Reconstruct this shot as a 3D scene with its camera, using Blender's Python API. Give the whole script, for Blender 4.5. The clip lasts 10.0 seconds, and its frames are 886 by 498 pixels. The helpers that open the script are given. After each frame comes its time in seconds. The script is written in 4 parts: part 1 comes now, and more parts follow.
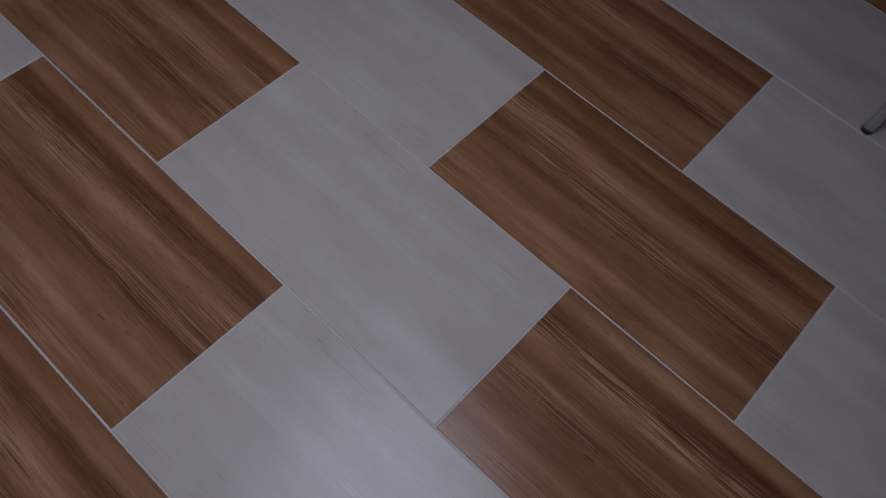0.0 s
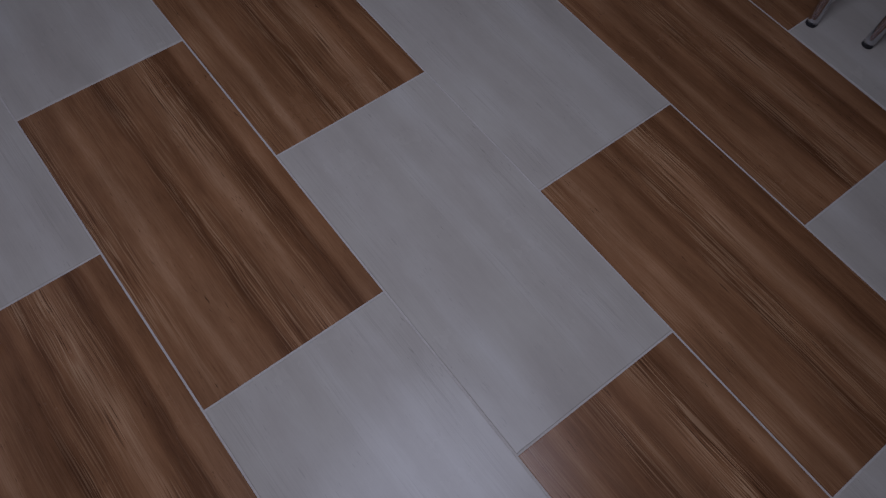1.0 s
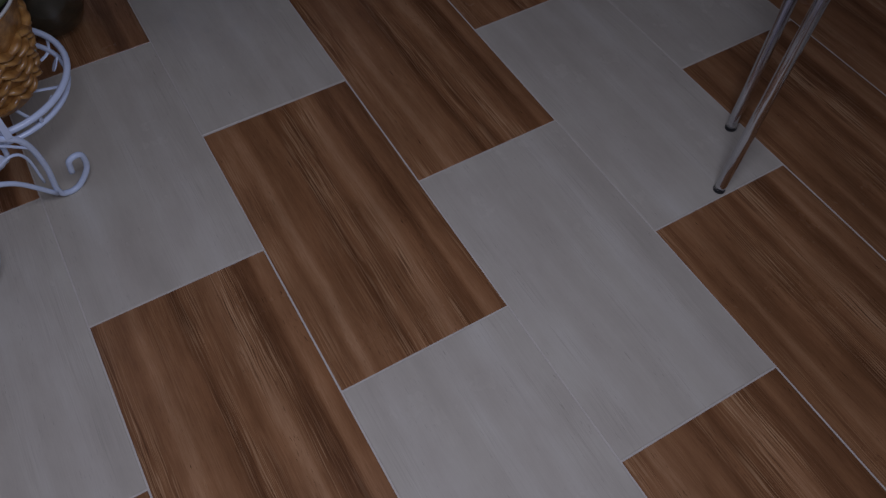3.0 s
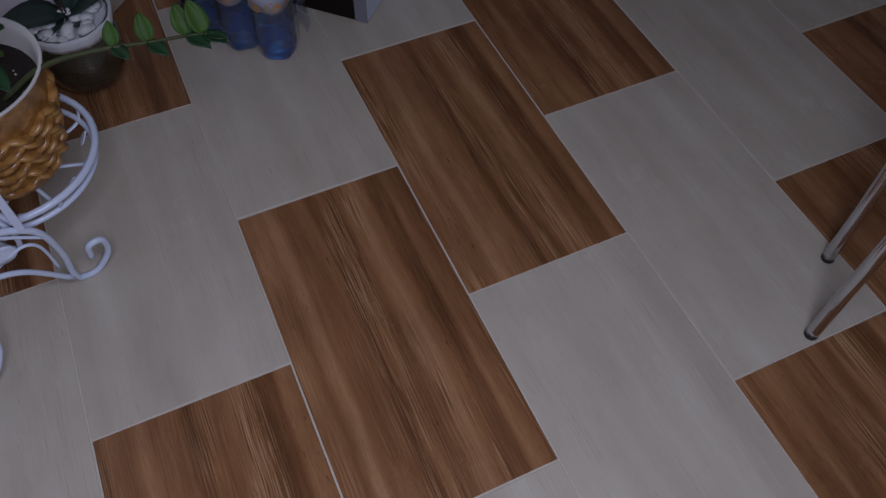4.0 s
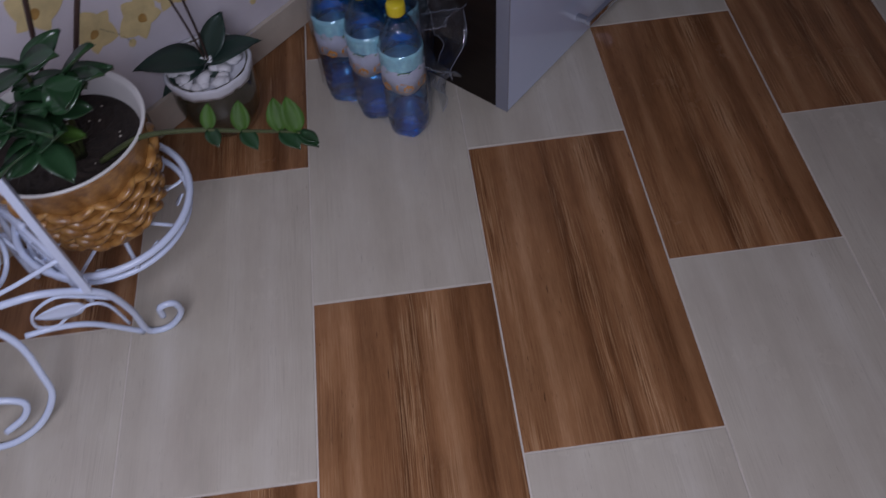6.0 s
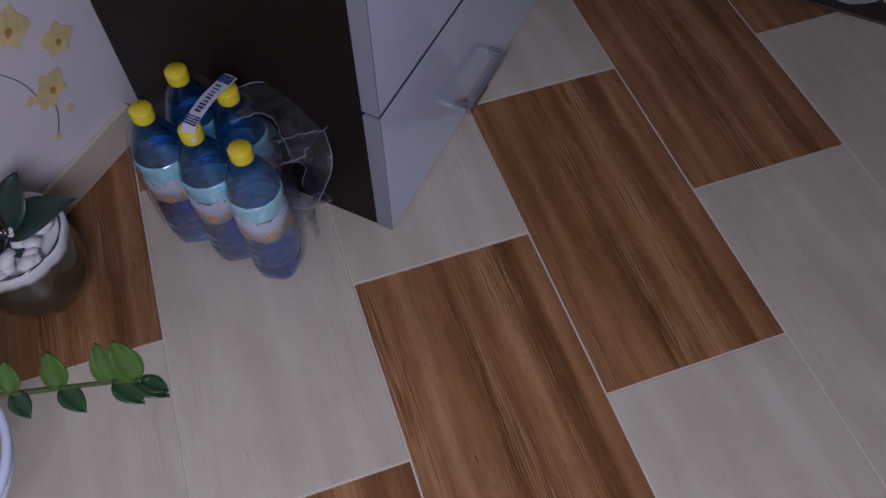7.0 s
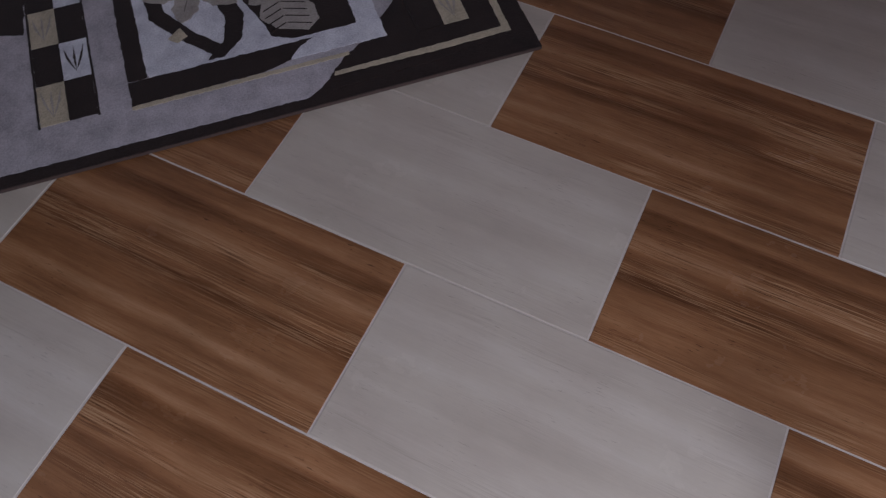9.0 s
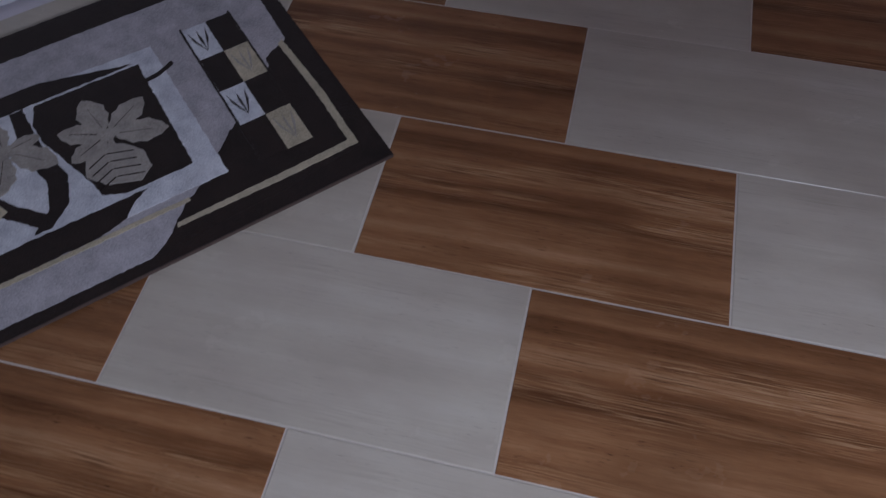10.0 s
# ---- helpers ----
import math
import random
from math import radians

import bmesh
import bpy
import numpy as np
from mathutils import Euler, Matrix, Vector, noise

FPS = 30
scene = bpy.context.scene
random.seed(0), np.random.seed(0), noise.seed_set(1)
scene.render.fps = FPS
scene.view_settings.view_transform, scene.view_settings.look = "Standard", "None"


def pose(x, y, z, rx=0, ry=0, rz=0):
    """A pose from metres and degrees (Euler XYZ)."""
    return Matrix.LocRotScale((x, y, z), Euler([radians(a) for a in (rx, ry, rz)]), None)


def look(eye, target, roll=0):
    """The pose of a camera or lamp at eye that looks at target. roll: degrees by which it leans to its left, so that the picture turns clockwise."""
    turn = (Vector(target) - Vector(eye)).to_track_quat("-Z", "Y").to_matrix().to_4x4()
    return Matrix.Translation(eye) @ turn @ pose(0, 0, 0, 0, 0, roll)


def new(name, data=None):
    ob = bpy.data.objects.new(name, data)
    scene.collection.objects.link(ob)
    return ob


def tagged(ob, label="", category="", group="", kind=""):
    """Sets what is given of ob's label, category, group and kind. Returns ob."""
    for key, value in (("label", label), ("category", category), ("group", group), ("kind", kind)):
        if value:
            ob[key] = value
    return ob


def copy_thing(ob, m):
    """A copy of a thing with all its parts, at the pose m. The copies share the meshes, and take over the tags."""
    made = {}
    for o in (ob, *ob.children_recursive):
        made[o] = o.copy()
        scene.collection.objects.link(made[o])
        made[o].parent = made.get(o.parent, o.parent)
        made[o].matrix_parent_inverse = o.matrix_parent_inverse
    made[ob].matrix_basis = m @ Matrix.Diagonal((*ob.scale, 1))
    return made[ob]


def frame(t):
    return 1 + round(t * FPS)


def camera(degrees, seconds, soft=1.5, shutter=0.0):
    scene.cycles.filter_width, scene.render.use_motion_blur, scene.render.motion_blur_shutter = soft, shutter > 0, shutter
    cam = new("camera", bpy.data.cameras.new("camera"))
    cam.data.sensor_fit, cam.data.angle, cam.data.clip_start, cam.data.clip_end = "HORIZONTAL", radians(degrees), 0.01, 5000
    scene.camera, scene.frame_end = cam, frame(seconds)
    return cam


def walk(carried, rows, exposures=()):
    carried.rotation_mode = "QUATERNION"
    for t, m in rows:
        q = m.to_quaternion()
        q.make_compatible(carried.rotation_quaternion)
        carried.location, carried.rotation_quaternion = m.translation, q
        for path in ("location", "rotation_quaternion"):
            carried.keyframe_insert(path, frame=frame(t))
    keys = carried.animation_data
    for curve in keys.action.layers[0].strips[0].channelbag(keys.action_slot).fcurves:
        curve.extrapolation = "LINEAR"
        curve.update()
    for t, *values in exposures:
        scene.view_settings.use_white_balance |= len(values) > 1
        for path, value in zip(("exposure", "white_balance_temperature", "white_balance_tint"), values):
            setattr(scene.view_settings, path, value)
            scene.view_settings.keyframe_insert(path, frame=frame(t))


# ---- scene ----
cam = camera(59.0, 10.0, soft=1.3, shutter=0.15)
PATH = [
    (0.0, -0.2618, -1.3211, 1.0481, 28.14, -4.73, -47.01),
    (0.2, -0.2608, -1.2895, 1.0437, 27.53, -5.68, -41.62),
    (0.5, -0.2668, -1.2791, 1.0561, 27.75, -4.80, -38.42),
    (1.0, -0.2692, -1.2841, 1.0474, 28.00, -2.76, -37.77),
    (1.5, -0.2664, -1.2649, 1.0821, 29.25, -1.16, -37.33),
    (2.0, -0.2620, -1.2080, 1.0969, 31.32, -0.62, -34.89),
    (2.5, -0.1675, -1.1381, 1.0741, 31.97, -0.69, -32.52),
    (3.0, -0.1118, -1.0771, 1.1043, 33.99, -0.13, -30.12),
    (3.2, -0.0960, -1.0369, 1.0935, 34.15, -0.28, -29.25),
    (4.3, 0.0538, -0.8108, 1.0855, 34.01, -0.38, -23.62),
    (4.5, 0.0933, -0.7980, 1.0789, 33.88, -0.62, -23.32),
    (5.0, 0.0922, -0.7795, 1.0929, 32.82, 0.55, -6.10),
    (5.5, 0.1196, -0.7621, 1.1138, 32.73, 3.87, -0.01),
    (6.0, 0.1935, -0.6733, 1.1117, 34.45, 2.97, -6.83),
    (6.2, 0.2064, -0.6031, 1.0858, 35.00, 2.93, -10.60),
    (7.3, 0.2980, -0.2615, 1.0803, 31.90, 0.13, -19.65),
    (7.5, 0.3574, -0.2386, 1.0824, 32.52, 0.44, -19.93),
    (8.0, 0.5229, -0.1808, 1.0738, 31.93, 1.53, -28.85),
    (8.4, 0.6207, -0.1308, 1.0523, 31.78, 1.35, -43.30),
    (8.5, 0.6461, -0.1008, 1.0618, 31.12, 1.44, -47.63),
    (8.7, 0.6815, -0.0460, 1.0639, 29.67, 0.79, -56.26),
    (9.0, 0.7043, -0.0069, 1.0696, 29.52, 0.22, -64.17),
    (9.5, 0.7452, 0.0069, 1.0596, 29.94, -0.52, -70.08),
    (10.0, 0.8915, -0.0175, 1.0756, 31.91, 0.91, -76.66),
]
walk(cam, [(t, pose(x, y, z, rx, ry, rz)) for t, x, y, z, rx, ry, rz in PATH],
     exposures=[(0.0, -0.62, 5950, 16), (1.0, -0.75, 5850, 16), (3.0, -0.60, 6050, 15), (4.5, -0.05, 6250, 15), (5.5, 0.12, 6050, 17), (6.2, 0.40, 6500, 17), (7.5, 1.00, 6300, 18), (8.5, 1.55, 6600, 16), (9.2, 1.50, 6350, 15), (10.0, 1.68, 5950, 10)])

# ---- light ----
world = bpy.data.worlds.new("room_world")
scene.world = world
world.use_nodes = True
world.node_tree.nodes["Background"].inputs[0].default_value = (0.55, 0.6, 0.75, 1)
world.node_tree.nodes["Background"].inputs[1].default_value = 0.05


def area_lamp(name, size, power, colour, m):
    data = bpy.data.lights.new(name, "AREA")
    data.shape, data.size, data.energy, data.color = "DISK", size, power, colour
    ob = new(name, data)
    ob.matrix_world = m
    return ob


# Added fixed disc standing in for the torch carried beside the camera.
area_lamp("lamp", 0.70, 11.0, (0.83, 0.87, 1.04), look((0.06, -1.00, 1.33), (-0.26, -0.55, 0)))

# ---- materials ----


class Nodes:
    """A small node builder for one material."""

    def __init__(self, name):
        self.mat = bpy.data.materials.new(name)
        self.mat.use_nodes = True
        self.tree = self.mat.node_tree
        self.bsdf = self.tree.nodes["Principled BSDF"]

    def node(self, kind, props=None, **links):
        n = self.tree.nodes.new(kind)
        for key, value in (props or {}).items():
            setattr(n, key, value)
        for key, value in links.items():
            self.put(n.inputs[int(key[1:])] if key[0] == "i" and key[1:].isdigit() else n.inputs[key], value)
        return n

    def put(self, socket, value):
        if isinstance(value, bpy.types.NodeSocket):
            self.tree.links.new(value, socket)
        else:
            socket.default_value = value

    def coords(self, scale=(1, 1, 1), shift=None):
        c = self.node("ShaderNodeTexCoord").outputs["Object"]
        if shift is not None:
            c = self.node("ShaderNodeVectorMath", {"operation": "ADD"}, i0=c, i1=shift).outputs[0]
        m = self.node("ShaderNodeMapping")
        self.put(m.inputs["Vector"], c)
        m.inputs["Scale"].default_value = scale
        return m.outputs[0]

    def noise(self, coords, scale=1.0, detail=4.0, rough=0.55):
        return self.node("ShaderNodeTexNoise", None, Vector=coords, Scale=scale, Detail=detail, Roughness=rough).outputs["Fac"]

    def ramp(self, fac, stops):
        n = self.node("ShaderNodeValToRGB", None, Fac=fac)
        el = n.color_ramp.elements
        while len(el) < len(stops):
            el.new(0.5)
        for e, (at, col) in zip(el, stops):
            e.position = at
            e.color = (*col, 1) if len(col) == 3 else col
        if len(stops) > 8:
            n.color_ramp.interpolation = "EASE"
        return n.outputs["Color"]

    def mix(self, fac, a, b, blend="MIX"):
        n = self.node("ShaderNodeMix", {"data_type": "RGBA", "blend_type": blend})
        self.put(n.inputs[0], fac)
        self.put(n.inputs[6], a)
        self.put(n.inputs[7], b)
        return n.outputs[2]

    def bump(self, height, strength=0.2, distance=0.002):
        self.put(self.bsdf.inputs["Normal"], self.node("ShaderNodeBump", None, Height=height, Strength=strength, Distance=distance).outputs[0])

    def set(self, **values):
        names = {"colour": "Base Color", "rough": "Roughness", "metal": "Metallic", "glass": "Transmission Weight", "ior": "IOR",
                 "coat": "Coat Weight", "coat_rough": "Coat Roughness", "alpha": "Alpha", "sheen": "Sheen Weight", "spec": "Specular IOR Level",
                 "sss": "Subsurface Weight"}
        for key, value in values.items():
            self.put(self.bsdf.inputs[names[key]], (*value, 1) if isinstance(value, tuple) and len(value) == 3 else value)
        return self.mat


def plain(name, colour, rough=0.5, metal=0.0, vary=0.12, grain=60.0, bump=0.08, **more):
    """Paint, plastic, metal or cloth with a faint mottling at two scales."""
    n = Nodes(name)
    c = n.coords()
    a = n.noise(c, grain, 3)
    b = n.noise(c, grain * 0.08, 3)
    dark = tuple(x * (1 - vary) for x in colour)
    light = tuple(min(1, x * (1 + vary)) for x in colour)
    f = n.node("ShaderNodeMath", {"operation": "MULTIPLY_ADD"}, i0=a, i1=0.5, i2=n.node("ShaderNodeMath", {"operation": "MULTIPLY"}, i0=b, i1=0.5).outputs[0]).outputs[0]
    col = n.ramp(f, [(0.3, dark), (0.7, light)])
    if bump:
        n.bump(a, bump, 0.001)
    r = n.node("ShaderNodeMath", {"operation": "MULTIPLY_ADD"}, i0=b, i1=0.12, i2=max(0.0, rough - 0.06)).outputs[0]
    return n.set(colour=col, rough=r, metal=metal, **more)


def tile_material(name, stops, print_bands, bundles, dark_line, light_line, amount, pore_amount, cloudy):
    """Glazed porcelain printed like planed wood: the print's own bands across the tile, bundles of long thin lines and short pores."""
    n = Nodes(name)

    def calc(op, a, b, c=0.0):
        return n.node("ShaderNodeMath", {"operation": op}, i0=a, i1=b, i2=c).outputs[0]

    rnd = n.node("ShaderNodeObjectInfo").outputs["Random"]
    shift = n.node("ShaderNodeCombineXYZ", None, X=calc("MULTIPLY", rnd, 0.03), Y=calc("MULTIPLY", rnd, 3.7), Z=0.0).outputs[0]
    warp = calc("SUBTRACT", n.noise(n.coords((5, 2.2, 1), shift), 1.0, 3), 0.5)
    fine_warp = calc("SUBTRACT", n.noise(n.coords((40, 9, 1), shift), 1.0, 2), 0.5)
    bend = calc("MULTIPLY_ADD", fine_warp, 0.004, calc("MULTIPLY", warp, 0.013))
    both = n.node("ShaderNodeVectorMath", {"operation": "ADD"}, i0=shift, i1=n.node("ShaderNodeCombineXYZ", None, X=bend).outputs[0]).outputs[0]
    local = n.node("ShaderNodeSeparateXYZ", None, Vector=n.node("ShaderNodeTexCoord").outputs["Object"]).outputs[0]
    across = calc("MULTIPLY_ADD", calc("ADD", local, bend), 1 / 0.3, calc("MULTIPLY_ADD", rnd, 0.06, 0.47))
    bands = n.ramp(across, [(at, (v, v, v)) for at, v in print_bands])
    broad = n.noise(n.coords((16, 1.3, 1), both), 1.0, 3, 0.55)
    middle = n.noise(n.coords((60, 3.5, 1), both), 1.0, 4, 0.6)
    thin = n.noise(n.coords((560, 8, 1), both), 1.0, 1, 0.5)
    grain = n.noise(n.coords((620, 26, 1), both), 1.0, 3, 0.65)
    pores = n.noise(n.coords((430, 42, 1), both), 1.0, 2, 0.55)
    f = calc("MULTIPLY_ADD", bands, 0.34, calc("MULTIPLY", broad, 0.32))
    f = calc("MULTIPLY_ADD", middle, 0.18, calc("MULTIPLY_ADD", grain, 0.16, f))
    col = n.ramp(f, stops)
    where = n.ramp(across, [(at, (v, v, v)) for at, v in bundles])
    along = n.ramp(n.noise(n.coords((18, 3.0, 1), both), 1.0, 2), [(0.40, (0.08, 0.08, 0.08)), (0.60, (1, 1, 1))])
    much = calc("MULTIPLY", calc("MULTIPLY", where, along), amount)
    col = n.mix(calc("MULTIPLY", much, n.ramp(thin, [(0.34, (1, 1, 1)), (0.42, (0, 0, 0))])), col, (*dark_line, 1))
    col = n.mix(calc("MULTIPLY", much, n.ramp(thin, [(0.52, (0, 0, 0)), (0.60, (1, 1, 1))])), col, (*light_line, 1))
    patchy = n.ramp(n.noise(n.coords((22, 6, 1), both), 1.0, 2), [(0.48, (0, 0, 0)), (0.62, (1, 1, 1))])
    pore = n.ramp(pores, [(0.30, (1, 1, 1)), (0.37, (0, 0, 0))])
    col = n.mix(calc("MULTIPLY", calc("MULTIPLY", pore, patchy), pore_amount), col, (*dark_line, 1))
    cloud = n.noise(n.coords((9, 5, 4), shift), 1.0, 5, 0.6)
    col = n.mix(cloudy, col, n.ramp(cloud, [(0.3, (0.3, 0.3, 0.3)), (0.7, (0.7, 0.7, 0.7))]), "OVERLAY")
    n.bump(calc("ADD", thin, middle), 0.04, 0.0005)
    wear = n.noise(n.coords((7, 7, 7), shift), 1.0, 4)
    smears = n.noise(n.coords((45, 30, 30), shift), 1.0, 3)
    rough = calc("MULTIPLY_ADD", wear, 0.14, calc("MULTIPLY_ADD", smears, 0.06, 0.15))
    return n.set(colour=col, rough=rough, spec=0.29)


BROWN_BANDS = [(0.0, 0.42), (0.05, 0.56), (0.12, 0.45), (0.19, 0.74), (0.25, 0.52), (0.38, 0.46), (0.44, 0.26), (0.50, 0.50), (0.55, 0.34), (0.62, 0.62), (0.68, 0.72), (0.74, 0.46), (0.80, 0.22), (0.85, 0.24), (0.895, 0.68), (0.95, 0.55), (1.0, 0.42)]
BROWN_BUNDLES = [(0.0, 0.75), (0.08, 0.5), (0.15, 0.12), (0.36, 0.2), (0.45, 0.75), (0.53, 0.7), (0.58, 0.3), (0.64, 1.0), (0.75, 1.0), (0.80, 0.2), (0.95, 0.1), (1.0, 0.5)]
CREAM_BANDS = [(0.0, 0.55), (0.10, 0.42), (0.22, 0.62), (0.34, 0.50), (0.46, 0.38), (0.56, 0.64), (0.66, 0.46), (0.78, 0.66), (0.88, 0.40), (1.0, 0.58)]
CREAM_BUNDLES = [(0.0, 0.3), (0.14, 0.9), (0.26, 0.1), (0.44, 0.1), (0.54, 0.8), (0.62, 0.15), (0.74, 0.9), (0.90, 0.9), (1.0, 0.2)]
TILE_BROWN = tile_material("brown_wood_tile", [(0.36, (0.122, 0.050, 0.020)), (0.44, (0.205, 0.090, 0.037)), (0.50, (0.272, 0.126, 0.054)), (0.56, (0.335, 0.164, 0.075)), (0.64, (0.46, 0.253, 0.128))],
                           BROWN_BANDS, BROWN_BUNDLES, (0.060, 0.025, 0.011), (0.52, 0.315, 0.165), 0.85, 0.75, 0.40)
TILE_CREAM = tile_material("cream_wood_tile", [(0.36, (0.49, 0.437, 0.356)), (0.5, (0.548, 0.495, 0.408)), (0.64, (0.61, 0.560, 0.475))],
                           CREAM_BANDS, CREAM_BUNDLES, (0.30, 0.255, 0.205), (0.66, 0.615, 0.54), 0.26, 0.45, 0.24)
GROUT = plain("pale_grout", (0.60, 0.545, 0.475), 0.85, grain=300, bump=0.3)
PLASTER = plain("white_ceiling_paint", (0.78, 0.78, 0.77), 0.8, grain=200)
WALLPAPER = plain("pale_lilac_wallpaper", (0.72, 0.68, 0.73), 0.65, grain=420, vary=0.04, bump=0.25)
SKIRTING = plain("beige_skirting_tile", (0.60, 0.53, 0.44), 0.35, grain=40, vary=0.08)
DARK_WOOD = Nodes("dark_wenge_laminate")
_c = DARK_WOOD.coords((6, 6, 90))
_f = DARK_WOOD.noise(_c, 1.0, 5)
DARK_WOOD.bump(_f, 0.1, 0.0006)
DARK_WOOD = DARK_WOOD.set(colour=DARK_WOOD.ramp(_f, [(0.3, (0.012, 0.008, 0.006)), (0.7, (0.018, 0.012, 0.009))]), rough=0.4, spec=0.14)
GLOSS_WHITE = plain("white_gloss_lacquer", (0.60, 0.68, 0.88), 0.16, grain=8, vary=0.02, bump=0.0, coat=0.6, coat_rough=0.06)
EDGE_GREY = plain("silver_grey_edging", (0.24, 0.25, 0.30), 0.3, grain=80, vary=0.05)
# Dark colour painted in for the shade in the gaps between drawers.
EDGE_GAP_SHADE = plain("gap_shade_edging", (0.10, 0.10, 0.12), 0.35, grain=80, vary=0.05)
CHROME = plain("polished_chrome", (0.60, 0.61, 0.64), 0.10, metal=1.0, grain=30, vary=0.06, bump=0.0)
STEEL = plain("brushed_steel", (0.50, 0.51, 0.54), 0.28, metal=1.0, grain=200, vary=0.15)
BLACK_PLASTIC = plain("black_plastic", (0.02, 0.02, 0.022), 0.4)
SEAT_DARK = plain("dark_seat_leather", (0.03, 0.024, 0.022), 0.5, grain=180, bump=0.3)
WHITE_ENAMEL = plain("white_enamelled_metal", (0.70, 0.79, 1.0), 0.24, grain=150, vary=0.05, bump=0.12)
POT_WHITE = plain("white_pot_plastic", (0.74, 0.73, 0.70), 0.4, grain=20, vary=0.04)
POT_GREY = plain("slate_grey_pot", (0.15, 0.155, 0.165), 0.35, grain=25, vary=0.12)
SOIL = plain("dark_potting_soil", (0.022, 0.015, 0.011), 0.95, grain=260, vary=0.6, bump=1.0)
GRIT = plain("perlite_grains", (0.55, 0.50, 0.42), 0.9, grain=200)
PEBBLE = plain("white_marble_pebble", (0.74, 0.74, 0.76), 0.5, grain=50, vary=0.1, bump=0.2)
GAUZE = plain("white_gauze", (0.72, 0.73, 0.78), 0.8, grain=500, vary=0.08, bump=0.4)
STEM = plain("brown_green_stem", (0.06, 0.075, 0.025), 0.5, grain=120, vary=0.3)
STEM_DARK = plain("dark_orchid_stem", (0.05, 0.028, 0.022), 0.5, grain=120, vary=0.3)
LEAF_DARK = plain("dark_green_leaf", (0.020, 0.060, 0.024), 0.32, grain=40, vary=0.35, coat=0.15)
LEAF_LIGHT = plain("fresh_green_leaf", (0.050, 0.115, 0.018), 0.55, grain=40, vary=0.35, spec=0.25)
LEAF_ORCHID = plain("grey_green_orchid_leaf", (0.020, 0.046, 0.036), 0.42, grain=30, vary=0.2)
PETAL = plain("yellow_printed_petal", (0.74, 0.60, 0.30), 0.6, grain=30, vary=0.25)
PETAL_CORE = plain("ochre_printed_heart", (0.48, 0.28, 0.08), 0.6, grain=60, vary=0.3)
INK = plain("dark_printed_stem", (0.12, 0.10, 0.09), 0.6)
CAP_YELLOW = plain("yellow_cap_plastic", (0.74, 0.60, 0.03), 0.35, grain=80, vary=0.05)
LABEL_WHITE = plain("white_paper_label", (0.50, 0.51, 0.60), 0.4, grain=90, vary=0.08)
# Bright silver stands in for light the water gathers on the label's inside.
LABEL_BACK = plain("caustic_bright_label_back", (0.92, 0.96, 1.0), 0.30, metal=0.75, grain=70, vary=0.12, bump=0.9)
FOIL = plain("pale_blue_foil", (0.36, 0.74, 1.0), 0.12, metal=0.1, grain=110, vary=0.35, bump=0.9, coat=1.0, coat_rough=0.06)
LABEL_ORANGE = plain("orange_fruit_print", (0.72, 0.30, 0.04), 0.45, grain=90, vary=0.3)
LABEL_GREEN = plain("green_leaf_print", (0.10, 0.24, 0.08), 0.45, grain=90, vary=0.2)
LABEL_BLUE = plain("navy_print", (0.02, 0.03, 0.14), 0.45)
MARKER_BLUE = plain("blue_pen_plastic", (0.010, 0.035, 0.52), 0.3, grain=60, vary=0.1)
MARKER_PALE = plain("pale_blue_pen_body", (0.42, 0.52, 0.74), 0.35, grain=60, vary=0.05)
DOOR_WHITE = plain("white_door_lacquer", (0.72, 0.73, 0.78), 0.3, grain=30, vary=0.03)

_n = Nodes("blue_bottle_plastic")
_n.set(colour=(0.10, 0.46, 1.0), rough=0.02, glass=0.97, ior=1.33, coat=1.0, coat_rough=0.015)
_n.bump(_n.noise(_n.coords((45, 45, 70)), 1.0, 2), 0.5, 0.005)
_t = _n.tree.nodes.new("ShaderNodeBsdfTransparent")
_t.inputs["Color"].default_value = (0.36, 0.74, 1.0, 1)
_m = _n.tree.nodes.new("ShaderNodeMixShader")
_m.inputs[0].default_value = 0.24
_n.tree.links.new(_t.outputs[0], _m.inputs[1])
_n.tree.links.new(_n.bsdf.outputs[0], _m.inputs[2])
_b = _n.node("ShaderNodeBump", None, Height=_n.noise(_n.coords((38, 38, 60)), 1.0, 3), Strength=0.45, Distance=0.006).outputs[0]
_g = _n.tree.nodes.new("ShaderNodeBsdfGlossy")
_g.inputs["Roughness"].default_value = 0.04
_n.put(_g.inputs["Normal"], _b)
_s = _n.tree.nodes.new("ShaderNodeMixShader")
_n.put(_s.inputs[0], _n.node("ShaderNodeFresnel", None, IOR=1.5, Normal=_b).outputs[0])
_n.tree.links.new(_m.outputs[0], _s.inputs[1])
_n.tree.links.new(_g.outputs[0], _s.inputs[2])
_n.tree.links.new(_s.outputs[0], _n.tree.nodes["Material Output"].inputs["Surface"])
BOTTLE = _n.mat
_n = Nodes("deep_blue_bottle_base")
BOTTLE_BASE = _n.set(colour=(0.03, 0.30, 1.0), rough=0.03, glass=0.95, ior=1.33, coat=1.0, coat_rough=0.02)
_n.bump(_n.noise(_n.coords((60, 60, 60)), 1.0, 2), 0.2, 0.003)
_n = Nodes("clear_shrink_film")
_g = _n.tree.nodes.new("ShaderNodeBsdfGlossy")
_g.inputs["Roughness"].default_value = 0.05
_t = _n.tree.nodes.new("ShaderNodeBsdfTransparent")
_t.inputs["Color"].default_value = (0.93, 0.95, 0.98, 1)
_w = _n.noise(_n.coords((70, 70, 25)), 1.0, 3)
_b = _n.node("ShaderNodeBump", None, Height=_w, Strength=0.55, Distance=0.008).outputs[0]
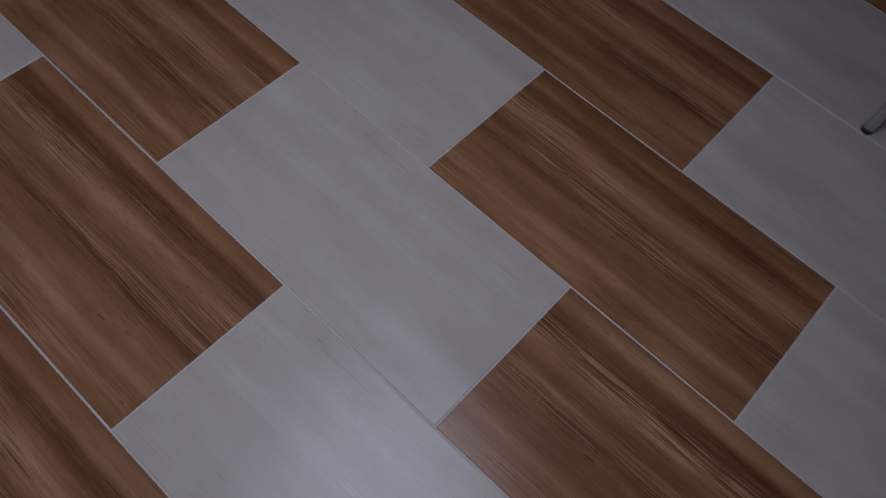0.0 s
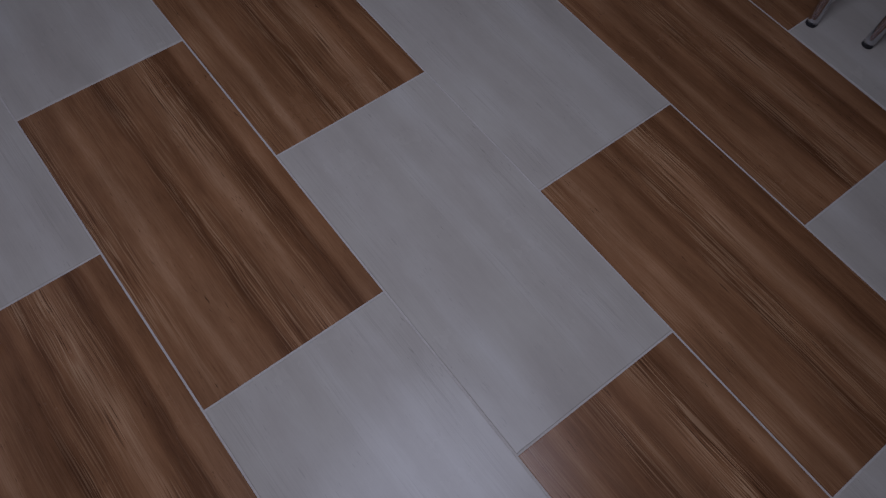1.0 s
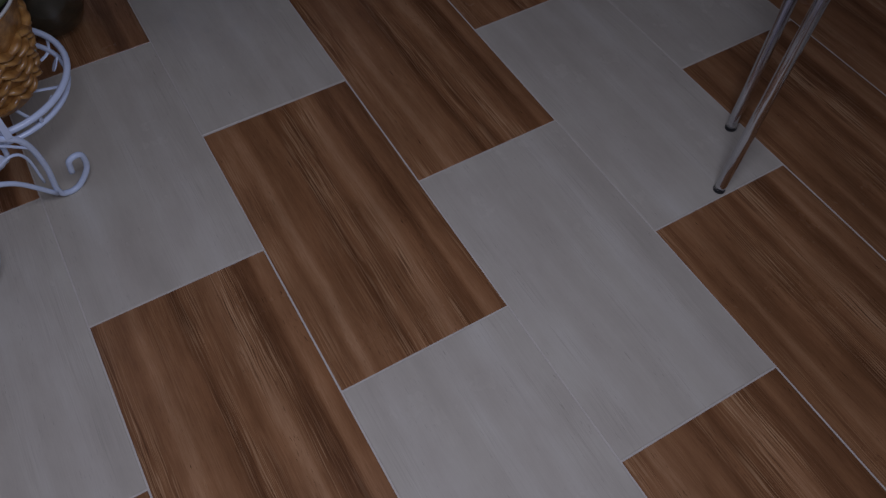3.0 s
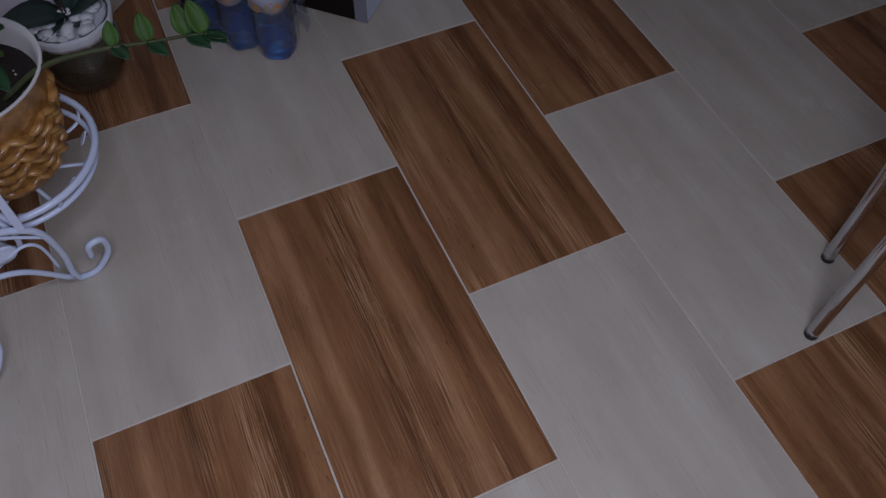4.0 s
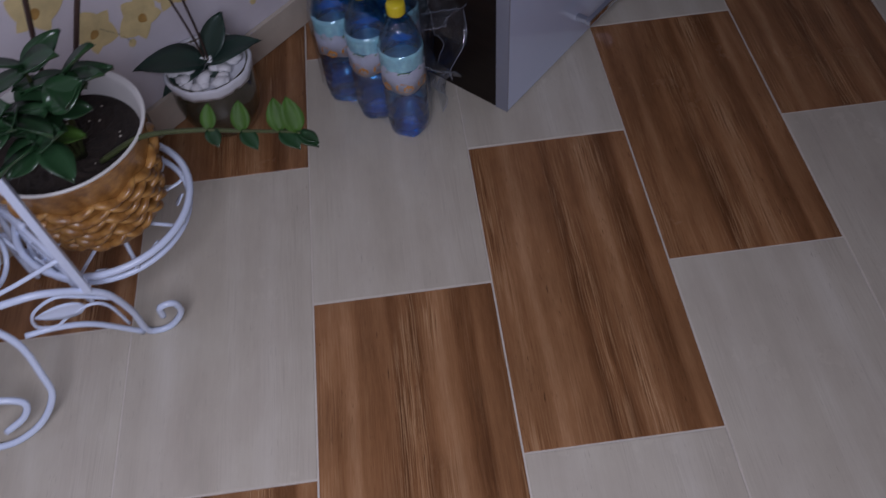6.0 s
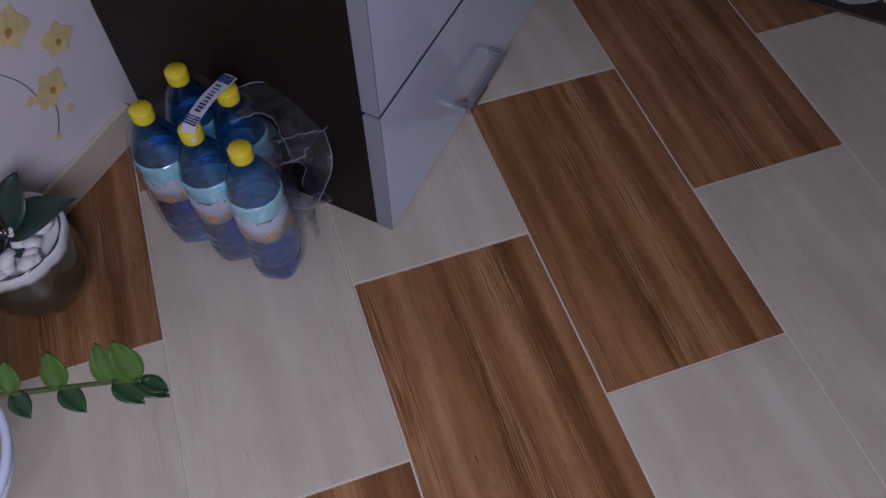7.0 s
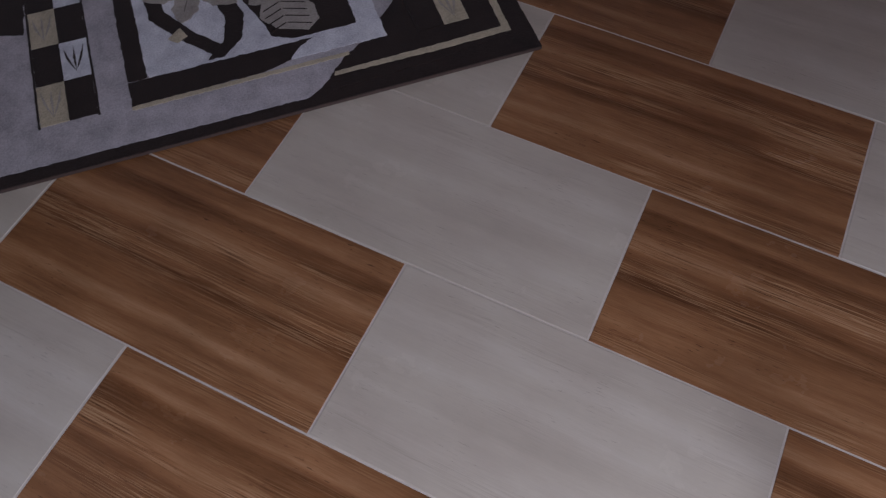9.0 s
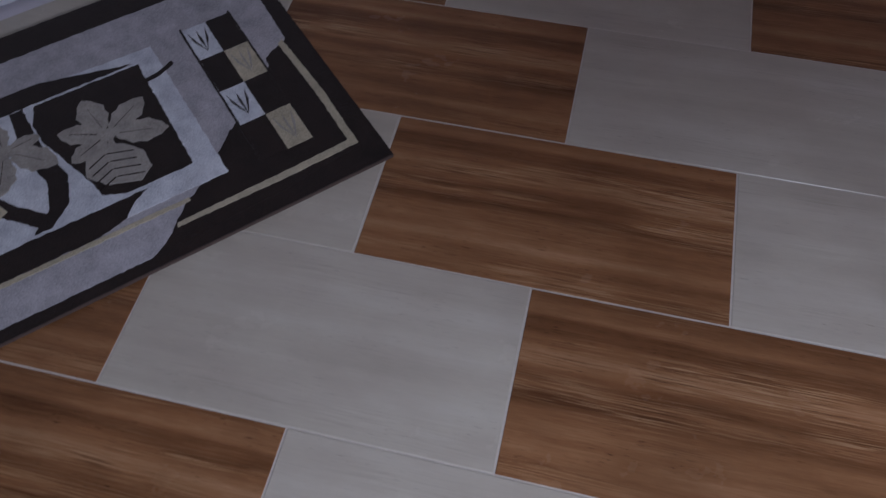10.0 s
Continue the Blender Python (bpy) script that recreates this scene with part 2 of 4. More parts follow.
_n.put(_g.inputs["Normal"], _b)
_fr = _n.node("ShaderNodeLayerWeight", None, Blend=0.5, Normal=_b).outputs["Facing"]
_m = _n.tree.nodes.new("ShaderNodeMixShader")
_n.put(_m.inputs[0], _n.node("ShaderNodeMath", {"operation": "MULTIPLY_ADD", "use_clamp": True}, i0=_n.node("ShaderNodeMath", {"operation": "POWER"}, i0=_fr, i1=3.0).outputs[0], i1=0.50, i2=0.06).outputs[0])
_n.tree.links.new(_t.outputs[0], _m.inputs[1])
_n.tree.links.new(_g.outputs[0], _m.inputs[2])
_d = _n.tree.nodes.new("ShaderNodeBsdfDiffuse")
_d.inputs["Color"].default_value = (0.80, 0.84, 0.92, 1)
_h = _n.tree.nodes.new("ShaderNodeMixShader")
_n.put(_h.inputs[0], _n.node("ShaderNodeMath", {"operation": "MULTIPLY_ADD", "use_clamp": True}, i0=_w, i1=0.10, i2=-0.03).outputs[0])
_n.tree.links.new(_m.outputs[0], _h.inputs[1])
_n.tree.links.new(_d.outputs[0], _h.inputs[2])
_n.tree.links.new(_h.outputs[0], _n.tree.nodes["Material Output"].inputs["Surface"])
FILM = _n.mat
FILM_EDGE = plain("folded_film_edge", (0.62, 0.68, 0.80), 0.15, grain=120, vary=0.1, alpha=0.18)
_n = Nodes("smoky_pot_glass")
SMOKY = _n.set(colour=(0.18, 0.155, 0.10), rough=0.06, glass=0.75, ior=1.3, coat=1.0, coat_rough=0.03)
_n = Nodes("golden_wicker")
_c = _n.coords((60, 60, 60))
_f = _n.noise(_c, 1.0, 4)
WICKER = _n.set(colour=_n.ramp(_f, [(0.3, (0.20, 0.085, 0.022)), (0.5, (0.36, 0.17, 0.045)), (0.72, (0.55, 0.30, 0.09))]), rough=0.33, coat=0.35, coat_rough=0.2)
_n.bump(_n.noise(_n.coords((350, 350, 350)), 1.0, 3), 0.4, 0.001)


def pile(name, colour, vary=0.38):
    return plain(name, colour, 0.95, grain=330, vary=vary, bump=1.0, sheen=0.2, spec=0.1)


RUG_DARK = pile("dark_brown_pile", (0.024, 0.015, 0.012))
RUG_CREAM = pile("cream_pile", (0.52, 0.46, 0.33))
RUG_GREY = pile("mauve_grey_pile", (0.46, 0.44, 0.46))
RUG_PALE = pile("pale_blue_grey_pile", (0.68, 0.70, 0.78))
RUG_TAUPE = pile("taupe_pile", (0.38, 0.35, 0.31))
RUG_BACK = plain("rug_backing", (0.09, 0.06, 0.05), 0.95, grain=300)

# ---- mesh helpers ----


def add_mesh(name, bm, material, smooth=False):
    me = bpy.data.meshes.new(name)
    bmesh.ops.recalc_face_normals(bm, faces=bm.faces)
    bm.to_mesh(me)
    bm.free()
    if smooth:
        me.polygons.foreach_set("use_smooth", [True] * len(me.polygons))
    me.materials.append(material)
    return me


def part(name, bm, material, parent, label="", smooth=False):
    ob = new(name, add_mesh(name, bm, material, smooth))
    ob.parent = parent
    return tagged(ob, label)


def solid(name, bm, material, m=None, smooth=False):
    ob = new(name, add_mesh(name, bm, material, smooth))
    if m is not None:
        ob.matrix_world = m
    return ob


def thing(name, m, label, category, group="", kind=""):
    ob = new(name)
    ob.empty_display_size = 0.05
    ob.matrix_world = m
    return tagged(ob, label, category, group, kind)


def box(x0, x1, y0, y1, z0, z1, bevel=0.0, bm=None):
    own = bmesh.new()
    bmesh.ops.create_cube(own, size=1)
    for v in own.verts:
        v.co = ((x0 + x1) / 2 + v.co.x * (x1 - x0), (y0 + y1) / 2 + v.co.y * (y1 - y0), (z0 + z1) / 2 + v.co.z * (z1 - z0))
    if bevel:
        bmesh.ops.bevel(own, geom=own.edges[:], offset=bevel, segments=2, affect="EDGES", profile=0.6)
    if bm is None:
        return own
    me = bpy.data.meshes.new("join")
    own.to_mesh(me)
    own.free()
    bm.from_mesh(me)
    bpy.data.meshes.remove(me)
    return bm


def glide(points, steps=6, closed=False):
    """A smooth line through a few points."""
    p = [Vector(q) for q in points]
    n = len(p)
    out = []
    for i in range(n if closed else n - 1):
        a = p[(i - 1) % n] if closed or i else p[0] * 2 - p[1]
        b, c = p[i], p[(i + 1) % n]
        d = p[(i + 2) % n] if closed or i + 2 < n else c * 2 - b
        for k in range(steps):
            t = k / steps
            out.append(0.5 * (2 * b + (c - a) * t + (2 * a - 5 * b + 4 * c - d) * t * t + (3 * b - a - 3 * c + d) * t ** 3))
    if not closed:
        out.append(p[-1])
    return out


def tube(points, radius, sides=8, closed=False, bm=None, flat=1.0, taper=None):
    """A rod along a line; flat below 1 makes it a strap; taper gives the radius along it."""
    bm = bm or bmesh.new()
    n = len(points)
    rings = []
    up = None
    for i, p in enumerate(points):
        a = points[(i - 1) % n] if closed or i else p
        b = points[(i + 1) % n] if closed or i + 1 < n else p
        way = (Vector(b) - Vector(a)).normalized()
        if up is None:
            up = way.cross(Vector((0, 0, 1)))
            up = up.normalized() if up.length > 0.2 else way.cross(Vector((0, 1, 0))).normalized()
        else:
            up = (up - way * up.dot(way)).normalized()
        side = way.cross(up)
        r = radius * (taper(i / max(1, n - 1)) if taper else 1)
        rings.append([bm.verts.new(Vector(p) + up * (r * math.cos(t)) + side * (r * flat * math.sin(t))) for t in (2 * math.pi * k / sides for k in range(sides))])
    for i in range(n if closed else n - 1):
        a, b = rings[i], rings[(i + 1) % n]
        for k in range(sides):
            bm.faces.new((a[k], a[(k + 1) % sides], b[(k + 1) % sides], b[k]))
    if not closed:
        bm.faces.new(rings[0][::-1])
        bm.faces.new(rings[-1])
    return bm


def lathe(profile, sides=32, bm=None, wave=None):
    """A turned form from (radius, height) pairs; a radius of 0 closes it."""
    bm = bm or bmesh.new()
    rings = []
    for r, z in profile:
        if r <= 1e-6:
            rings.append([bm.verts.new((0, 0, z))])
        else:
            rings.append([bm.verts.new(((r + (wave(t, z) if wave else 0)) * math.cos(t), (r + (wave(t, z) if wave else 0)) * math.sin(t), z)) for t in (2 * math.pi * k / sides for k in range(sides))])
    for a, b in zip(rings, rings[1:]):
        for k in range(sides):
            q = [a[k % len(a)], a[(k + 1) % len(a)], b[(k + 1) % len(b)], b[k % len(b)]]
            q = [v for i, v in enumerate(q) if v not in q[:i]]
            if len(q) > 2:
                bm.faces.new(q)
    return bm


def leaf(length, width, bm=None, m=None, cup=0.15, droop=0.1, thick=0.0012, tip=1.0, rows=9):
    """A leaf along +y from its stalk, cupped across and drooping to the tip, with thickness."""
    bm = bm or bmesh.new()
    m = m or Matrix()
    cols = (-1, -0.5, 0, 0.5, 1)
    top, low = [], []
    for i in range(rows):
        s = i / (rows - 1)
        w = width * 0.5 * max(0.03, math.sin(math.pi * min(1, s ** (0.8 * tip))) ** 0.75)
        line_t, line_l = [], []
        for c in cols:
            p = Vector((c * w, s * length, cup * width * c * c - droop * length * s * s))
            line_t.append(bm.verts.new(m @ p))
            line_l.append(bm.verts.new(m @ (p - Vector((0, 0, thick)))))
        top.append(line_t)
        low.append(line_l)
    for g, flip in ((top, False), (low, True)):
        for a, b in zip(g, g[1:]):
            for k in range(4):
                q = (a[k], a[k + 1], b[k + 1], b[k])
                bm.faces.new(q[::-1] if flip else q)
    for k in (0, 4):
        for i in range(rows - 1):
            bm.faces.new((top[i][k], top[i + 1][k], low[i + 1][k], low[i][k]))
    for i in (0, rows - 1):
        for k in range(4):
            bm.faces.new((top[i][k], top[i][k + 1], low[i][k + 1], low[i][k]))
    return bm


# The room stands at 45 degrees to the floor tiles: u runs along the wall behind the drawers, v into that wall.
ROOM = Matrix.Rotation(radians(45), 4, "Z")
U0, U1, V0, V1, HIGH = -2.3, 2.13, -2.7, 0.522, 2.5


def at_room(u, v, z=0.0, turn=0.0):
    return ROOM @ pose(u, v, z, 0, 0, turn)


# ---- structure ----
floor = tagged(solid("floor", box(U0, U1, V0, V1, -0.16, -0.0010), GROUT, ROOM), "floor of cream and brown wood-look tiles laid in steps", "floor", kind="structure")
ceiling = tagged(solid("ceiling", box(U0, U1, V0, V1, HIGH, HIGH + 0.15), PLASTER, ROOM), "plain white painted ceiling", "ceiling", kind="structure")
wall_north = tagged(solid("wall_north", box(U0 - 0.15, U1 + 0.15, V1, V1 + 0.15, -0.16, HIGH + 0.15), WALLPAPER, ROOM), "pale lilac papered wall with printed yellow orchids", "wall", kind="structure")
wall_south = tagged(solid("wall_south", box(U0 - 0.15, U1 + 0.15, V0 - 0.15, V0, -0.16, HIGH + 0.15), WALLPAPER, ROOM), "plain pale lilac papered wall", "wall", kind="structure")
wall_west = tagged(solid("wall_west", box(U0 - 0.15, U0, V0, V1, -0.16, HIGH + 0.15), WALLPAPER, ROOM), "plain pale lilac papered wall", "wall", kind="structure")


def east_wall():
    """A wall with a doorway through it."""
    bm = box(U1, U1 + 0.15, V0, -1.25, -0.16, HIGH + 0.15)
    box(U1, U1 + 0.15, -0.25, V1, -0.16, HIGH + 0.15, bm=bm)
    box(U1, U1 + 0.15, -1.25, -0.25, 2.06, HIGH + 0.15, bm=bm)
    box(U1, U1 + 0.15, -1.25, -0.25, -0.16, -0.003, bm=bm)
    return bm


wall_east = tagged(solid("wall_east", east_wall(), WALLPAPER, ROOM), "pale lilac papered wall with a white door", "wall", kind="structure")
door_1 = thing("door_1", at_room(U1 + 0.03, -0.75), "closed white lacquered door behind the patterned rug", "door", kind="structure")
part("door_leaf", box(0.0, 0.04, -0.44, 0.44, 0.006, 2.0, 0.003), DOOR_WHITE, door_1)
for y0, y1, z0, z1 in ((-0.5, -0.445, -0.003, 2.06), (0.445, 0.5, -0.003, 2.06), (-0.445, 0.445, 2.005, 2.06)):
    part("door_frame", box(-0.045, 0.08, y0, y1, z0, z1, 0.004), DOOR_WHITE, door_1)
part("door_handle", tube(glide([(0, -0.38, 1.02), (-0.05, -0.38, 1.02), (-0.055, -0.36, 1.02), (-0.055, -0.27, 1.02)], 5), 0.009), STEEL, door_1, "steel lever handle", True)

skirting = thing("baseboard", at_room(0, 0), "beige tile skirting along the wall", "baseboard", kind="structure")
u = U0 + 0.003
while u < 0.52:
    end = min(u + 0.597, 0.545)
    part("skirting_tile", box(u, end, V1 - 0.011, V1 - 0.001, 0.001, 0.073, 0.0025), SKIRTING, skirting)
    u = end + 0.003


# ---- chest of drawers ----
def chest_of_drawers():
    t = thing("chest_of_drawers", at_room(0.551, 0.0), "dark wenge chest with white gloss drawer fronts and chrome handles", "chest of drawers")
    w, d, h = 0.615, 0.49, 0.832
    part("side_panel", box(0, 0.018, 0.028, d, 0.004, h, 0.001), DARK_WOOD, t, "dark wenge side panel")
    part("side_panel", box(w - 0.018, w, 0.028, d, 0.004, h, 0.001), DARK_WOOD, t, "dark wenge side panel")
    part("back_panel", box(0.018, w - 0.018, d - 0.008, d, 0.02, h), DARK_WOOD, t)
    part("plinth", box(0.018, w - 0.018, 0.04, 0.056, 0.004, 0.03), DARK_WOOD, t)
    part("top", box(-0.006, w + 0.006, -0.006, d, h, h + 0.022, 0.002), DARK_WOOD, t)
    z = 0.006
    for k in range(3):
        z1 = z + 0.266
        drawer = part("drawer", box(0.001, w - 0.001, 0.0, 0.026, z, z1, 0.0015), GLOSS_WHITE, t, "white gloss drawer front")
        part("edge_strip", box(-0.0030, 0.0008, -0.0005, 0.0268, z, z1, 0.0008), EDGE_GREY, drawer)
        # top strip, coloured as dark as the shaded gap above it
        part("edge_strip", box(0.001, w - 0.001, 0.0005, 0.0255, z1, z1 + 0.0022, 0.0004), EDGE_GAP_SHADE, drawer)
        part("drawer_box", box(0.03, w - 0.03, 0.026, d - 0.02, z + 0.02, z1 - 0.05), DARK_WOOD, drawer)
        handle = part("handle", box(0.230, 0.388, -0.034, -0.022, 0.063 + z, 0.075 + z, 0.002), CHROME, drawer, "chrome bar handle")
        for x in (0.236, 0.382):
            part("handle_foot", box(x - 0.006, x + 0.006, -0.0235, 0.001, 0.063 + z, 0.075 + z, 0.001), CHROME, handle)
        z = z1 + 0.0085
    for x in (0.03, w - 0.03):
        for y in (0.05, d - 0.04):
            part("foot", lathe([(0, 0), (0.014, 0), (0.014, 0.021), (0, 0.021)], 12), BLACK_PLASTIC, t).location = (x, y, 0)
    return t


chest_of_drawers()


def dark_cabinet():
    t = thing("cabinet", at_room(1.172, 0.004), "tall dark wenge cabinet beside the white drawers", "cabinet")
    w, d, h = 0.40, 0.49, 2.05
    part("body", box(0, w, 0.019, d, 0.003, h, 0.002), DARK_WOOD, t)
    part("cabinet_door", box(0.002, w - 0.002, 0, 0.018, 0.008, 1.02, 0.0015), DARK_WOOD, t)
    part("cabinet_door", box(0.002, w - 0.002, 0, 0.018, 1.024, h - 0.002, 0.0015), DARK_WOOD, t)


dark_cabinet()


# ---- water bottles ----
def bottle(m):
    t = thing("water_bottle", m, "full blue plastic water bottle with a yellow cap in shrink film", "bottle", "bottles of the water pack")
    R = 0.0395

    def ribs(a, z):
        return 0.0022 * math.cos(5 * a) * max(0.0, 1 - z / 0.02) if z < 0.02 else 0.0

    base = [(0, 0.006), (0.018, 0.003), (0.030, 0.0), (0.034, 0.003), (0.0375, 0.011), (R - 0.0005, 0.026)]
    low = [(R - 0.0005, 0.026), (R, 0.042), (R - 0.0042, 0.0465), (R, 0.051), (R, 0.061), (R - 0.0042, 0.066), (R, 0.071), (R, 0.082), (R - 0.0042, 0.0865), (R, 0.093), (R, 0.102), (R - 0.0042, 0.107), (R, 0.112), (R - 0.0008, 0.120), (R - 0.0008, 0.128)]
    high = [(R - 0.0008, 0.166), (R - 0.0008, 0.174), (R - 0.003, 0.180), (R, 0.186), (R, 0.194), (0.038, 0.207), (0.033, 0.228), (0.025, 0.249), (0.0165, 0.264), (0.0135, 0.272), (0.0135, 0.282)]
    body = part("bottle_body", lathe(high, 30), BOTTLE, t, "clear blue plastic body", True)
    part("lower_body", lathe(low, 30), BOTTLE, body, "", True)
    part("bottle_base", lathe(base, 30, wave=ribs), BOTTLE_BASE, body, "deep blue moulded base", True)

    def slanted(bm):
        for v in bm.verts:
            v.co.z += 0.005 * math.sin(3 * math.atan2(v.co.y, v.co.x))
        return bm

    lab = part("bottle_label", slanted(lathe([(R, 0.122), (R + 0.0003, 0.122), (R + 0.0003, 0.172), (R, 0.172)], 42)), LABEL_WHITE, t, "white paper label with orange fruit", True)
    part("label_back", slanted(lathe([(R - 0.0004, 0.122), (R - 0.0004, 0.172)], 42)), LABEL_BACK, lab, "", True)
    part("foil_band", lathe([(R + 0.0004, 0.171), (R + 0.0004, 0.1945), (0.0388, 0.2050), (0.0385, 0.2050)], 42, wave=lambda q, z: 0.0004 * math.sin(11 * q + 300 * z)), FOIL, lab, "pale blue foil band above the print", True)
    for k in range(6):
        a = k * math.pi / 3 + 0.3
        for j, (da, z, r, mat) in enumerate(((0.0, 0.135, 0.0105, LABEL_ORANGE), (0.27, 0.131, 0.008, LABEL_ORANGE), (0.12, 0.167, 0.010, LABEL_GREEN))):
            fr = bmesh.new()
            ring = []
            for s in range(12):
                q = 2 * math.pi * s / 12
                aa = a + da + r * math.cos(q) / R * 1.2
                ring.append(fr.verts.new(((R + 0.0005) * math.cos(aa), (R + 0.0005) * math.sin(aa), z + r * math.sin(q) * (1 if j < 2 else 0.35))))
            fr.faces.new(ring)
            part("fruit_print" if j < 2 else "leaf_print", fr, mat, lab)
    cap = lathe([(0, 0.269), (0.0155, 0.269), (0.0158, 0.271), (0.0158, 0.287), (0.0148, 0.2895), (0, 0.290)], 40, wave=lambda a, z: 0.0004 * math.cos(20 * a) if 0.27 < z < 0.288 else 0)
    part("cap", cap, CAP_YELLOW, t, "ribbed yellow screw cap", True)
    return t


SLOTS = [(0.417, 0.136), (0.417, 0.216), (0.417, 0.298), (0.497, 0.212), (0.497, 0.298)]
first = bottle(at_room(*SLOTS[0], 0.0, 20))
for k, (u, v) in enumerate(SLOTS[1:]):
    copy_thing(first, at_room(u, v, 0.0, 65 * k + 110))


def pack_film():
    """Shrink film round the bottles, torn open where one bottle was taken out, with a carrying strap over them."""
    t = thing("shrink_film", at_room(0.417, 0.216), "torn clear shrink film round the water bottles with printed carrying strap", "packaging film")
    r = 0.0435
    out = []
    for cu, cv, a0, a1 in ((0.0, -0.083, -170, -20), (0.05, -0.055, -30, 40), (0.083, 0.0, -40, 0), (0.083, 0.083, 0, 90), (0.0, 0.083, 90, 180)):
        for k in range(9):
            a = radians(a0 + (a1 - a0) * k / 8)
            out.append(Vector((cu + r * math.cos(a), cv + r * math.sin(a), 0)))
    bm = bmesh.new()
    rnd = random.Random(4)
    rows = []
    for z, grow in ((0.035, 0.0), (0.08, 0.001), (0.14, 0.0015), (0.19, 0.001), (0.225, -0.004), (0.25, -0.014), (0.262, -0.024)):
        mid = Vector((0.03, 0.01, 0))
        rows.append([bm.verts.new(p + (p - mid).normalized() * (grow + rnd.uniform(-0.0012, 0.0018)) + Vector((0, 0, z + rnd.uniform(-0.004, 0.004)))) for p in out])
    for a, b in zip(rows, rows[1:]):
        for k in range(len(out)):
            bm.faces.new((a[k], a[(k + 1) % len(out)], b[(k + 1) % len(out)], b[k]))
    part("film_sleeve", bm, FILM, t, "wrinkled clear film", True)

    def strap(points, half, name, mat, parent, label=""):
        bm = bmesh.new()
        line = glide(points, 8)
        side = []
        for i, p in enumerate(line):
            way = (line[min(i + 1, len(line) - 1)] - line[max(i - 1, 0)]).normalized()
            across = way.cross(Vector((0, 0, 1)))
            across = across.normalized() if across.length > 0.1 else Vector((0, 1, 0))
            wob = Vector((rnd.uniform(-1, 1), rnd.uniform(-1, 1), rnd.uniform(-1, 1))) * (0.0014 if mat is FILM else 0)
            side.append([bm.verts.new(p + across * h + wob + Vector((0, 0, dz))) for h, dz in ((-half, 0), (0, 0.0015), (half, 0))])
        for a, b in zip(side, side[1:]):
            for k in range(2):
                bm.faces.new((a[k], a[k + 1], b[k + 1], b[k]))
        hems = [[v[i].co.copy() for v in side] for i in (0, 2)]
        made = part(name, bm, mat, parent, label, True)
        if mat is FILM:
            for hem in hems:
                part("film_edge", tube(hem, 0.0013, 5, flat=0.5), FILM_EDGE, made, "", True)
        return made

    strap([(-0.014, -0.006, 0.280), (0.0, -0.003, 0.2955), (0.032, -0.001, 0.3), (0.062, -0.001, 0.3), (0.098, -0.003, 0.297)], 0.0105, "printed_strap", LABEL_WHITE, t, "white strap with blurred navy print")
    for x0, z0, slope in ((0.000, 0.2975, 0.14), (0.080, 0.3004, -0.08)):
        for k in range(4):
            x = x0 + 0.0040 * k
            part("strap_print", box(x, x + 0.0023, -0.0125, 0.0085, z0 + slope * 0.004 * k, z0 + slope * 0.004 * k + 0.0008), LABEL_BLUE, t)
    for k in range(9):
        x = 0.021 + 0.0062 * k
        part("strap_print", box(x, x + rnd.uniform(0.0018, 0.0036), -0.0065 + rnd.uniform(0, 0.002), 0.002 + rnd.uniform(0, 0.002), 0.3012, 0.3020), LABEL_BLUE, t)
    # torn flaps where the missing bottle stood
    strap([(0.075, 0.0, 0.255), (0.105, -0.035, 0.262), (0.118, -0.075, 0.235), (0.10, -0.11, 0.17), (0.085, -0.105, 0.09)], 0.03, "film_flap", FILM, t)
    strap([(0.05, -0.06, 0.20), (0.08, -0.085, 0.20), (0.10, -0.11, 0.205), (0.10, -0.13, 0.23)], 0.022, "film_flap", FILM, t)
    strap([(0.035, -0.085, 0.16), (0.06, -0.11, 0.13), (0.085, -0.105, 0.07), (0.075, -0.095, 0.012)], 0.03, "film_flap", FILM, t)


pack_film()


